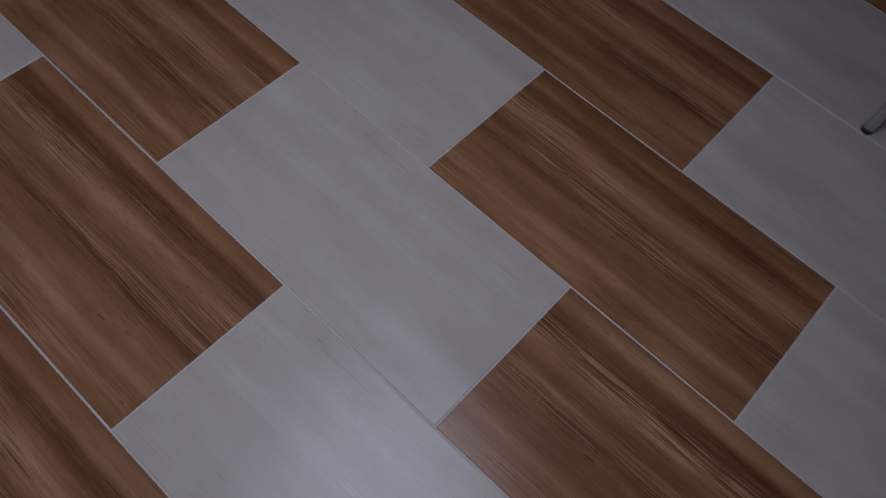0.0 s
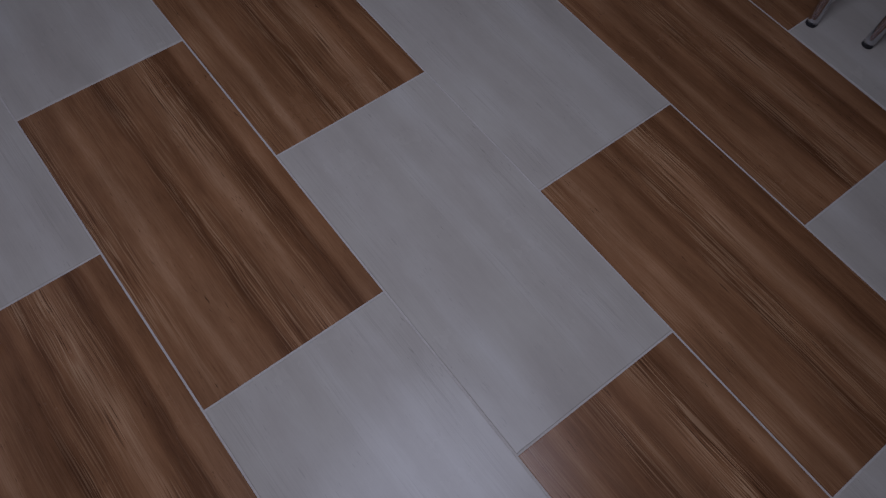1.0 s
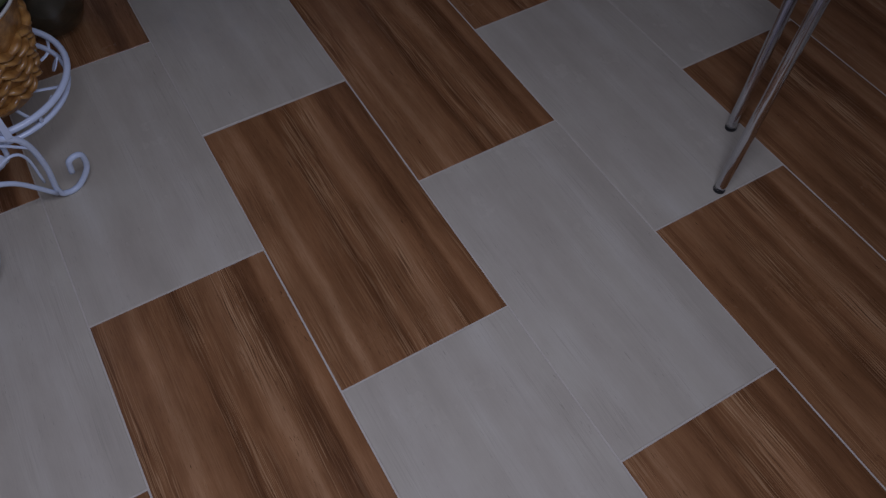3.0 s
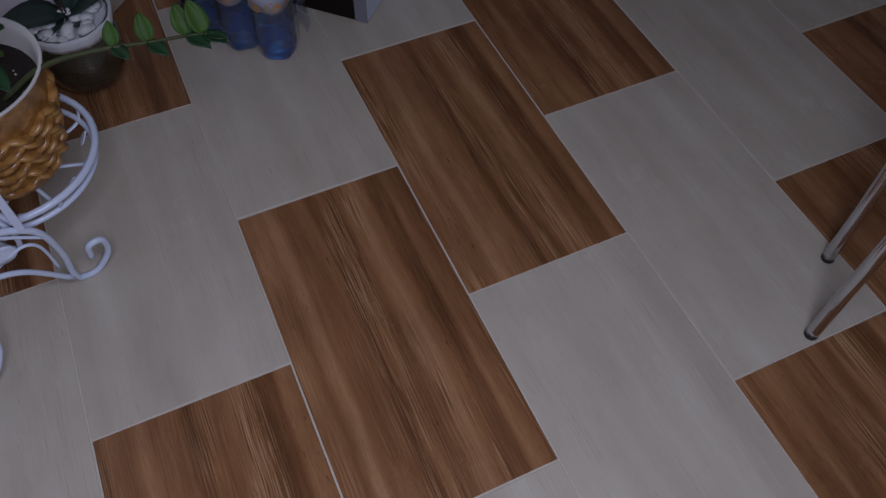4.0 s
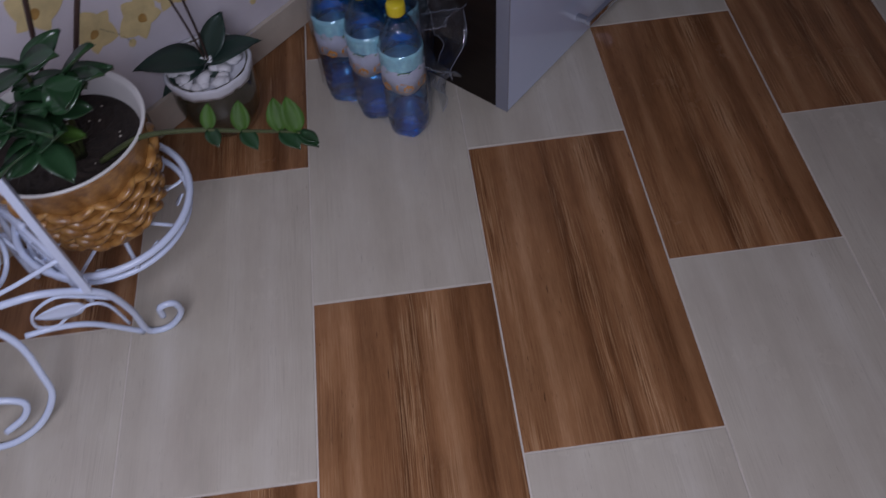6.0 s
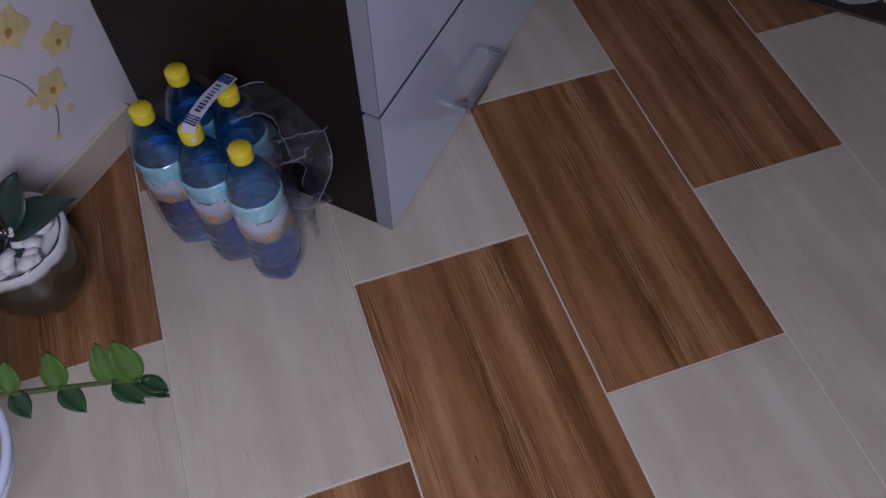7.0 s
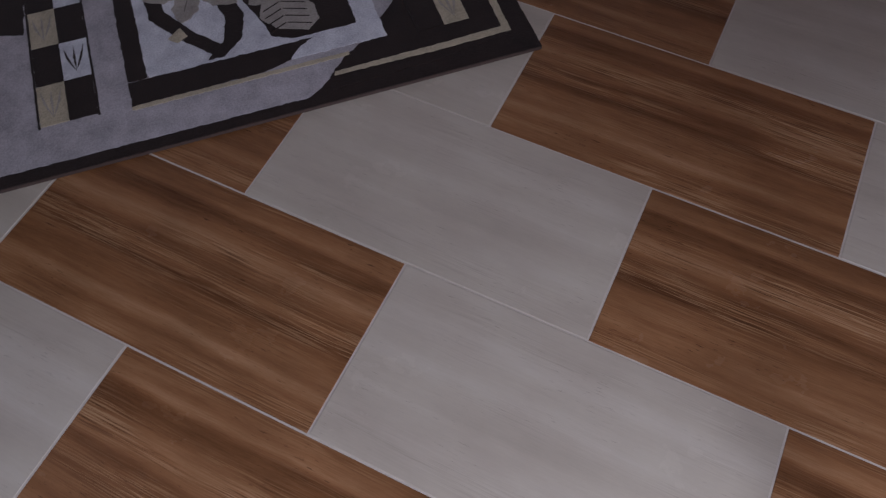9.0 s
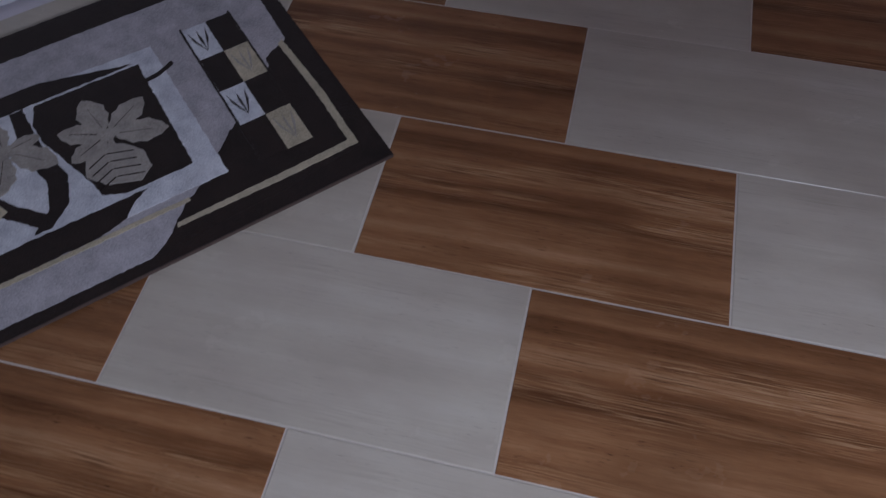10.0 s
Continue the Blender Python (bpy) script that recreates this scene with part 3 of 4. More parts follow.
# ---- orchid ----
def orchid():
    t = thing("potted_orchid", pose(-0.155, 0.462, 0), "orchid in a smoky glass pot topped with white pebbles", "orchid")
    prof = [(0, 0.002), (0.036, 0.001), (0.047, 0.006), (0.060, 0.025), (0.070, 0.06), (0.0725, 0.095), (0.0705, 0.13), (0.068, 0.152), (0.0655, 0.152), (0.067, 0.12), (0.066, 0.06), (0.045, 0.014), (0, 0.012)]
    part("pot", lathe([(r * 1.1, z) for r, z in prof], 40), SMOKY, t, "smoky brown glass pot", True)
    part("bark_filling", lathe([(0, 0.014), (0.036, 0.016), (0.050, 0.06), (0.058, 0.11), (0.058, 0.125), (0, 0.125)], 24, wave=lambda a, z: 0.0015 * math.sin(7 * a + 60 * z)), SOIL, t, "", True)
    part("gauze_rim", lathe([(0.064, 0.13), (0.072, 0.148), (0.079, 0.156), (0.0815, 0.148), (0.079, 0.138), (0.0785, 0.130), (0.0775, 0.131)], 44, wave=lambda a, z: 0.0013 * math.sin(9 * a) + 0.0008 * math.sin(23 * a)), GAUZE, t, "white gauze over the rim", True)
    rnd = random.Random(11)
    part("gauze_bed", lathe([(0.067, 0.134), (0.03, 0.138), (0, 0.137)], 30), GAUZE, t, "", True)
    for k in range(56):
        a, r = rnd.uniform(0, 6.283), 0.064 * math.sqrt(rnd.random())
        bm = bmesh.new()
        bmesh.ops.create_icosphere(bm, subdivisions=1, radius=1)
        s = rnd.uniform(0.011, 0.017)
        for v in bm.verts:
            v.co = Vector((v.co.x * s * 1.2, v.co.y * s, v.co.z * s * 0.6)) * rnd.uniform(0.9, 1.1)
        ob = part("pebble", bm, PEBBLE, t, "", True)
        ob.location = (r * math.cos(a), r * math.sin(a), 0.144 + rnd.uniform(0, 0.008))
        ob.rotation_euler = (rnd.uniform(-0.4, 0.4), rnd.uniform(-0.4, 0.4), rnd.uniform(0, 6.28))
    for ang, tilt, length, width, droop in ((186, 52, 0.088, 0.080, 1.0), (56, 50, 0.092, 0.054, 0.15), (12, 56, 0.074, 0.070, 1.0), (212, 30, 0.07, 0.055, 0.9), (-60, 12, 0.045, 0.03, 0.2)):
        part("orchid_leaf", leaf(length, width, cup=0.12, droop=droop, tip=1.2, m=pose(0, 0, 0.148, 0, 0, ang - 90) @ pose(0, 0.006, 0, tilt)), LEAF_ORCHID, t, "thick grey-green leaf", True)
    for pts in ([(0, 0.005, 0.14), (-0.012, 0.012, 0.22), (-0.03, 0.015, 0.32), (-0.05, 0.012, 0.45)], [(0.004, 0.0, 0.14), (0.0, 0.018, 0.2), (-0.008, 0.026, 0.30)]):
        part("flower_stem", tube(glide(pts), 0.0022, 6), STEM_DARK, t, "", True)


orchid()

# ---- plant stand ----
# Triangle of posts PR, PL, PB; local x runs from PL to PR along the front, y to the back.
STAND_TURN = 15.68
stand = thing("plant_stand", pose(-0.278, -0.042, 0, 0, 0, STAND_TURN), "white enamelled wrought-metal plant stand with scrolls and leaves", "plant stand")
POST_R, POST_L, POST_B = Vector((0, 0, 0)), Vector((-0.211, 0, 0)), Vector((-0.108, 0.206, 0))


def lean(points, k, base=0.21):
    """Points of the front plane, leaning out of it towards the floor by k."""
    return [Vector((x, k * (1 - z / base), z)) for x, z in points]


def rod(name, points, r=0.0045, steps=6, parent=None, label="", flat=1.0):
    return part(name, tube(glide(points, steps), r, 8, flat=flat), WHITE_ENAMEL, parent or stand, label, True)


def metal_leaf(parent, at, length, width, m):
    return part("metal_leaf", leaf(length, width, cup=0.06, droop=0.0, thick=0.0022, tip=0.9, m=Matrix.Translation(at) @ m), WHITE_ENAMEL, parent, "flat white leaf", True)


TOP = 0.78
for p in (POST_R, POST_L, POST_B):
    part("post", box(p.x - 0.0055, p.x + 0.0055, p.y - 0.0055, p.y + 0.0055, 0.205, TOP, 0.0012), WHITE_ENAMEL, stand)

ARCH = [(-0.205, 0.226), (-0.15, 0.243), (-0.10, 0.241), (-0.055, 0.236), (-0.012, 0.21), (0.016, 0.173), (0.025, 0.10), (0.022, 0.028), (0.034, 0.008), (0.058, 0.008), (0.083, 0.04), (0.083, 0.078), (0.062, 0.08), (0.057, 0.05)]
BAR = [(-0.116, 0.141), (-0.075, 0.134), (-0.03, 0.105), (0.018, 0.026)]
LOOP = [(0.019, 0.158), (-0.016, 0.195), (-0.043, 0.214), (-0.080, 0.194), (-0.093, 0.157), (-0.073, 0.138), (-0.051, 0.151), (-0.013, 0.165), (0.006, 0.142), (0.010, 0.07)]
SCROLL = [(-0.231, 0.160), (-0.183, 0.167), (-0.172, 0.149), (-0.203, 0.120), (-0.249, 0.114), (-0.269, 0.134), (-0.266, 0.174), (-0.236, 0.203), (-0.191, 0.213), (-0.157, 0.208), (-0.131, 0.191), (-0.116, 0.156),
          (-0.115, 0.104), (-0.120, 0.063), (-0.156, 0.024), (-0.205, 0.008), (-0.245, 0.022), (-0.233, 0.062), (-0.196, 0.088), (-0.159, 0.070), (-0.169, 0.046), (-0.203, 0.031)]
leg_front = rod("leg", lean(ARCH, 0.034), 0.0054, label="arched front leg ending in a scroll")
rod("leg_brace", lean(BAR, 0.03), 0.0045, parent=leg_front)
rod("tendril", lean(LOOP, 0.03), 0.0026, parent=leg_front)
metal_leaf(leg_front, (-0.018, 0.006, 0.166), 0.068, 0.034, pose(0, 0, 0, 90, 0, 0) @ pose(0, 0, 0, 0, 0, 80))
leg_scroll = rod("leg", lean(SCROLL, -0.074), 0.0054, label="double scroll leg")
rod("leg_brace", [(-0.268, -0.03, 0.125), (-0.262, -0.045, 0.085), (-0.243, -0.066, 0.028)], 0.0032, parent=leg_scroll)
# the third leg, towards the wall
turn = Matrix.Translation(POST_B) @ Matrix.Rotation(radians(117), 4, "Z")
rod("leg", [turn @ q for q in lean([(x, z) for x, z in ARCH[2:]], 0.02)], 0.0054, label="arched back leg ending in a scroll")


def side_frame(a, b, z):
    """A curved bar and a vine with leaves between two posts."""
    way = (b - a)
    bar = rod("cross_bar", [a + way * s + Vector((0, 0, z + 0.02 * math.sin(math.pi * s))) for s in (0, 0.25, 0.5, 0.75, 1)], 0.005)
    return bar


side_frame(POST_R, POST_B, 0.215)
side_frame(POST_B, POST_L, 0.215)
side_frame(POST_B, POST_L, 0.13 + 0.09)
for a, b in ((POST_R, POST_B), (POST_B, POST_L), (POST_L, POST_R)):
    rod("top_bar", [a + Vector((0, 0, TOP - 0.01)), (a + b) / 2 + Vector((0, 0, TOP - 0.01)), b + Vector((0, 0, TOP - 0.01))], 0.005)

# vine in the front panel, with a daisy
vine = rod("vine", [(-0.01, 0, 0.60), (-0.018, 0, 0.549), (-0.046, 0, 0.498), (-0.08, 0, 0.463), (-0.119, 0, 0.435), (-0.156, 0, 0.400), (-0.178, 0, 0.361), (-0.190, 0, 0.322), (-0.172, 0, 0.272), (-0.135, 0, 0.255), (-0.08, 0, 0.262), (-0.004, 0, 0.285)], 0.0033, label="winding vine rod")
rod("tendril", [(-0.10, 0, 0.372), (-0.125, 0, 0.335), (-0.16, 0, 0.30), (-0.18, 0, 0.27)], 0.003, parent=vine)
metal_leaf(vine, (-0.101, 0.0, 0.372), 0.09, 0.030, pose(0, 0, 0, 90, 0, 0) @ pose(0, 0, 0, 0, 0, -30))
rod("tendril", [(-0.13, 0, 0.54), (-0.15, 0, 0.50), (-0.19, 0, 0.47)], 0.0028, parent=vine)
daisy = rod("daisy_stem", [(-0.11, 0, 0.585), (-0.05, 0, 0.60), (-0.012, 0, 0.58)], 0.0032)
for k in range(12):
    part("daisy_petal", leaf(0.048, 0.019, cup=0.2, droop=0.08, thick=0.0018, tip=0.75, m=Matrix.Translation((-0.108, -0.006, 0.585)) @ pose(0, 0, 0, 90, 0, 0) @ pose(0, 0, 0, 0, 0, 30 * k)), WHITE_ENAMEL, daisy, "", True)
heart = bmesh.new()
bmesh.ops.create_uvsphere(heart, u_segments=14, v_segments=8, radius=0.013)
for v in heart.verts:
    v.co = Vector((v.co.x - 0.108, v.co.y * 0.6 - 0.012, v.co.z + 0.585))
part("daisy_heart", heart, WHITE_ENAMEL, daisy, "", True)

# vine and leaf at the side towards the wall
side_vine = rod("vine", [(-0.03, 0.06, 0.21), (-0.055, 0.105, 0.15), (-0.095, 0.15, 0.135), (-0.125, 0.19, 0.17), (-0.118, 0.20, 0.21)], 0.003)
metal_leaf(side_vine, (-0.07, 0.13, 0.19), 0.075, 0.026, pose(0, 0, 0, 80, 0, 118) @ pose(0, 0, 0, 0, 0, 80))
metal_leaf(side_vine, (-0.045, 0.075, 0.16), 0.06, 0.024, pose(0, 0, 0, 80, 0, 118) @ pose(0, 0, 0, 0, 0, -10))


def spiral(a, b, s, z, size, turns, start, name="scroll"):
    """A wound scroll in the upright plane through two posts."""
    way = (b - a).normalized()
    mid = a + (b - a) * s
    pts = []
    for k in range(int(14 * turns) + 1):
        q = radians(start) + 2 * math.pi * k / 14
        r = size * (1 - 0.62 * k / (14 * turns))
        pts.append(mid + way * (r * math.cos(q)) + Vector((0, 0, z + r * math.sin(q))))
    return rod(name, pts, 0.0042, 2)


spiral(POST_R, POST_B, 0.33, 0.165, 0.055, 1.5, 90)
spiral(POST_R, POST_B, 0.74, 0.165, 0.045, 1.4, 90)
spiral(POST_B, POST_L, 0.35, 0.170, 0.050, 1.5, 90)
spiral(POST_B, POST_L, 0.74, 0.170, 0.046, 1.4, 90)


def holder(cx, cy, radius, z):
    """A round pot holder: two hoops, a shallow cradle of straps and small leaves."""
    hoop = part("pot_ring", tube([Vector((cx + radius * math.cos(a), cy + radius * math.sin(a), z)) for a in (2 * math.pi * k / 48 for k in range(48))], 0.0058, 8, closed=True), WHITE_ENAMEL, stand, "round pot holder", True)
    part("lower_hoop", tube([Vector((cx + (radius - 0.008) * math.cos(a), cy + (radius - 0.008) * math.sin(a), z - 0.026)) for a in (2 * math.pi * k / 48 for k in range(48))], 0.0048, 8, closed=True), WHITE_ENAMEL, hoop, "", True)
    for k in range(8):
        a = 2 * math.pi * k / 8 + 0.2
        pts = [(cx + r * math.cos(a), cy + r * math.sin(a), z + dz) for r, dz in ((radius, 0), (radius - 0.012, -0.028), (radius * 0.6, -0.034), (0.012, -0.036))]
        part("cradle_strap", tube(glide(pts, 4), 0.0036, 6, flat=0.6), WHITE_ENAMEL, hoop, "", True)
    for k in range(8):
        a = 2 * math.pi * k / 8 + 0.55
        metal_leaf(hoop, (cx + (radius - 0.03) * math.cos(a), cy + (radius - 0.03) * math.sin(a), z - 0.028), 0.03, 0.014, pose(0, 0, 0, 55, 0, math.degrees(a) - 90))
    return hoop


LOCAL = pose(-0.278, -0.042, 0, 0, 0, STAND_TURN).inverted()
RING_R = LOCAL @ Vector((-0.290, 0.134, 0))
RING_L = LOCAL @ Vector((-0.662, -0.035, 0))
holder(RING_R.x, RING_R.y, 0.134, 0.178)
holder(RING_L.x, RING_L.y, 0.140, 0.19)


# ---- basket pot with its plant ----
def basket_pot():
    t = thing("plant_basket", pose(-0.293, 0.148, 0.146), "golden woven basket pot with glossy-leaved plant in the stand", "potted plant")
    rnd0 = random.Random(8)
    prof = [(0.074, 0.0), (0.080, 0.004), (0.088, 0.045), (0.103, 0.11), (0.117, 0.176), (0.122, 0.184), (0.118, 0.184), (0.113, 0.176), (0.099, 0.11), (0.084, 0.045), (0.074, 0.01), (0, 0.008), (0, 0.0), (0.074, 0.0)]
    part("basket", lathe(prof, 48), WICKER, t, "golden wicker wall", True)
    rows, per = 6, 21
    for j in range(rows):
        z = 0.026 + j * 0.0195
        r = 0.0835 + (z - 0.02) * 0.225
        for k in range(per):
            a = 2 * math.pi * (k + 0.5 * (j % 2)) / per + rnd0.uniform(-0.03, 0.03)
            half = math.pi * r / per * rnd0.uniform(1.15, 1.4)
            rise = rnd0.uniform(0.005, 0.009) * (1 if (j + k) % 2 else -1)
            line = [Vector((-0.004, -half, -rise)), Vector((0.002, -half * 0.5, -rise * 0.6)), Vector((0.004, 0, 0)), Vector((0.002, half * 0.5, rise * 0.6)), Vector((-0.004, half, rise))]
            braid = part("braid", tube(glide(line, 2), 0.0095, 7, flat=0.6, taper=lambda s: 0.55 + 0.45 * math.sin(math.pi * s)), WICKER, t, "", True)
            braid.matrix_local = Matrix.Translation((r * math.cos(a), r * math.sin(a), z)) @ Matrix.Rotation(a, 4, "Z")
    part("inner_pot", lathe([(0, 0.012), (0.070, 0.014), (0.096, 0.11), (0.1115, 0.176), (0.119, 0.1885), (0.1225, 0.1885), (0.1225, 0.1845), (0.116, 0.1845), (0.1068, 0.150), (0.1058, 0.148)], 56), POT_WHITE, t, "white plastic inner pot", True)
    soil = bmesh.new()
    rnd = random.Random(5)
    rings = []
    for i in range(14):
        r = 0.1065 * i / 13
        n = 1 if i == 0 else 48
        rings.append([soil.verts.new((r * math.cos(2 * math.pi * k / n), r * math.sin(2 * math.pi * k / n), 0.150 + (rnd.uniform(-0.003, 0.003) if i < 13 else 0))) for k in range(n)])
    for a, b in zip(rings, rings[1:]):
        for k in range(48):
            q = [a[k % len(a)], b[k % 48], b[(k + 1) % 48], a[(k + 1) % len(a)]]
            q = [v for i, v in enumerate(q) if v not in q[:i]]
            soil.faces.new(q)
    part("soil", soil, SOIL, t, "dark potting soil")
    grit = bmesh.new()
    for k in range(22):
        a, r, s = rnd.uniform(0, 6.28), 0.098 * math.sqrt(rnd.random()), rnd.uniform(0.0008, 0.0022)
        bmesh.ops.create_icosphere(grit, subdivisions=1, radius=s, matrix=Matrix.Translation((r * math.cos(a), r * math.sin(a), 0.153)))
    tagged(part("grit", grit, GRIT, t), kind="stuff")
    # upright glossy stems with leaves
    for k, (a, lean_out, high) in enumerate(((-60, 0.13, 0.20), (-76, 0.14, 0.21), (-44, 0.11, 0.21), (-92, 0.12, 0.20), (-60, 0.09, 0.23), (-70, 0.16, 0.18))):
        ar = radians(a)
        base = Vector((0.018 * math.cos(ar) + 0.012, 0.018 * math.sin(ar) - 0.008, 0.15))
        tipp = base + Vector((lean_out * math.cos(ar), lean_out * math.sin(ar), high))
        mid = (base + tipp) / 2 + Vector((0, 0, 0.03))
        line = glide([base, mid, tipp], 6)
        stem = part("stem", tube(line, 0.0042, 7, taper=lambda s: 1.2 - 0.7 * s), STEM, t, "", True)
        for i in (9, 11, 12):
            for side in (-1, 1):
                way = a + side * 70 + rnd.uniform(-45, 45)
                part("leaf", leaf(rnd.uniform(0.045, 0.064), rnd.uniform(0.034, 0.045), cup=0.15, droop=0.2, m=Matrix.Translation(line[i]) @ pose(0, 0, 0, rnd.uniform(-15, 45), rnd.uniform(-30, 30), way - 90)), LEAF_DARK if rnd.random() < 0.92 else LEAF_LIGHT, stem, "", True)
    for pts in ([(-0.035, 0.078, 0.15), (-0.008, 0.072, 0.25), (0.040, 0.060, 0.40)], [(0.005, 0.072, 0.15), (0.045, 0.062, 0.25), (0.115, 0.045, 0.40)]):
        part("woody_stem", tube(glide(pts), 0.0038, 7), STEM_DARK, t, "", True)
    # the stem that hangs out over the rim
    inv = Vector((-0.293, 0.148, 0.146))
    way = [Vector(q) - inv for q in ((-0.24, 0.11, 0.298), (-0.175, 0.115, 0.330), (-0.10, 0.108, 0.338), (-0.03, 0.095, 0.338), (0.03, 0.08, 0.342), (0.05, 0.074, 0.342))]
    line = glide(way, 6)
    hang = part("stem", tube(line, 0.004, 7, taper=lambda s: 1.2 - 0.8 * s), STEM, t, "hanging stem with paired leaves", True)
    for i, (at, side, length, tilt) in enumerate(((14, 1, 0.036, 52), (14, -1, 0.034, 0), (18, 1, 0.042, 56), (18, -1, 0.038, -5), (23, 1, 0.046, 56), (23, -1, 0.04, -5), (28, 1, 0.05, 58), (28, -1, 0.038, -5), (30, -1, 0.03, 0))):
        heading = 80 if side > 0 else -70
        part("leaf", leaf(length, length * 0.62, cup=0.16, droop=0.1, tip=1.0, thick=0.0018, m=Matrix.Translation(line[min(at, len(line) - 1)]) @ pose(0, 0, 0, tilt, 0, heading - 90 + 4 * i)), LEAF_LIGHT if side > 0 else LEAF_DARK, hang, "", True)
    return t


basket_pot()


def grey_pot():
    t = thing("grey_plant_pot", pose(-0.662, -0.035, 0.158), "plain slate grey plant pot in the white stand", "plant pot")
    part("pot", lathe([(0, 0), (0.095, 0), (0.099, 0.004), (0.126, 0.205), (0.131, 0.212), (0.127, 0.214), (0.121, 0.207), (0.096, 0.012), (0, 0.01)], 48), POT_GREY, t, "", True)
    part("soil", lathe([(0.1165, 0.17), (0.05, 0.176), (0, 0.173)], 36, wave=lambda a, z: 0.0008 * math.sin(11 * a)), SOIL, t, "", True)


grey_pot()


# ---- stools ----
def stool(feet, way, seat_at, turn, label):
    """A stool on slanting chrome tubes: two outer and two inner ones."""
    t = thing("stool", pose(seat_at[0], seat_at[1], 0, 0, 0, turn), label, "stool", "chrome-legged stools")
    inv = t.matrix_world.inverted()
    for k, (x, y) in enumerate(feet):
        a = Vector((x, y, 0.005))
        b = a + Vector(way[k // 2]) * 0.70
        leg = part("leg", tube([inv @ (a + (b - a) * s) for s in (0, 0.015, 0.3, 0.6, 1)], 0.0105, 16), CHROME, t, "polished chrome tube leg", True)
        part("foot_cap", lathe([(0, 0), (0.0100, 0), (0.0110, 0.001), (0.0110, 0.005), (0.0104, 0.006), (0, 0.006)], 16), BLACK_PLASTIC, leg).matrix_local = inv @ Matrix.Translation((x, y, 0))
    # unseen seat, set this high so its shadow falls beyond the floor in view
    part("seat", box(-0.225, 0.225, -0.13, 0.13, 0.697, 0.745, 0.018), SEAT_DARK, t, "dark padded seat", True)


stool([(0.757, -0.571), (0.949, -0.905), (0.876, -0.468), (1.068, -0.80)], ((0.234, 0.080, 1.0), (0.285, 0.150, 1.0)), (1.099, -0.602), -60, "tall dark padded stool on slanting chrome tube legs")
stool([(0.914, -1.363), (0.994, -1.000), (0.985, -1.385), (1.060, -1.024)], ((0.27, -0.03, 1.0), (0.22, -0.03, 1.0)), (1.18, -1.212), -79, "tall dark padded stool on slanting chrome tube legs")


# ---- marker on the floor ----
marker = thing("marker_pen", pose(-0.476, -0.635, 0.0112, 0, 0, 143), "blue-capped pale marker pen lying on the floor", "pen")
part("cap", lathe([(0, 0), (0.007, 0), (0.0088, 0.002), (0.0096, 0.02), (0.0100, 0.034), (0.0112, 0.036), (0.0112, 0.041), (0.0100, 0.043), (0.0098, 0.048), (0, 0.048)], 20), MARKER_BLUE, marker, "blue cap", True).rotation_euler = (0, radians(90), 0)
part("barrel", lathe([(0, 0.048), (0.0083, 0.048), (0.0083, 0.13), (0.0062, 0.134), (0, 0.134)], 16), MARKER_PALE, marker, "pale blue barrel", True).rotation_euler = (0, radians(90), 0)

# ---- wall print ----


def printed_orchid(u, z, size, turn, name="wall_flower"):
    """A printed orchid bloom of five petals, a skin proud of the paper."""
    t = thing(name, at_room(u, V1 - 0.002, z) @ pose(0, 0, 0, 90, turn, 0), "yellow orchid bloom printed on the wallpaper", "wall decoration", "printed orchids", "structure")
    for k, (a, length, width) in enumerate(((90, 1.0, 0.85), (18, 1.1, 1.1), (162, 1.1, 1.1), (-50, 0.95, 0.75), (-130, 0.95, 0.75))):
        part("petal", leaf(size * length, size * width, cup=0, droop=0, thick=0.0004, tip=0.8, m=pose(0, 0, 0.0003 * k, 0, 0, a - 90)), PETAL, t)
    part("heart", leaf(size * 0.45, size * 0.35, cup=0, droop=0, thick=0.0004, m=pose(0, size * 0.12, 0.0022, 0, 0, 180)), PETAL_CORE, t)
    return t


for u, z, s, a in ((0.25, 0.255, 0.044, 10), (0.175, 0.245, 0.046, -30), (0.09, 0.270, 0.042, 60), (0.49, 0.262, 0.030, 20), (0.44, 0.205, 0.032, -15), (0.43, 0.33, 0.036, 40), (0.33, 0.36, 0.04, 0), (0.02, 0.36, 0.045, 30)):
    printed_orchid(u, z, s, a)


def printed_twig(points, buds):
    t = thing("wall_twig", at_room(0, V1 - 0.0015), "thin dark twig with buds printed on the wallpaper", "wall decoration", "printed twigs", "structure")
    part("twig", tube(glide([(u, 0, z) for u, z in points], 6), 0.0013, 6, flat=0.4), INK, t)
    for u, z in buds:
        bm = bmesh.new()
        bmesh.ops.create_uvsphere(bm, u_segments=10, v_segments=6, radius=0.008)
        for v in bm.verts:
            v.co = (v.co.x + u, v.co.y * 0.08, v.co.z + z)
        part("bud", bm, PETAL, t)


printed_twig([(0.10, 0.27), (0.13, 0.235), (0.142, 0.212)], [(0.142, 0.21)])
printed_twig([(0.33, 0.36), (0.40, 0.26), (0.417, 0.195)], [(0.417, 0.19), (0.40, 0.215)])
printed_twig([(0.44, 0.21), (0.428, 0.16), (0.41, 0.13)], [(0.452, 0.152), (0.408, 0.128)])
printed_twig([(0.25, 0.27), (0.31, 0.30), (0.33, 0.36), (0.34, 0.45)], [])


# ---- rug ----
import mathutils.geometry

# Its own axes: x away from the front edge, y along it.
rug = thing("rug", at_room(1.403, -0.515), "patterned rug in dark brown, grey and cream before the door", "rug")
part("backing", box(0, 0.662, -0.492, 0.488, 0.0005, 0.0085, 0.003), RUG_BACK, rug)
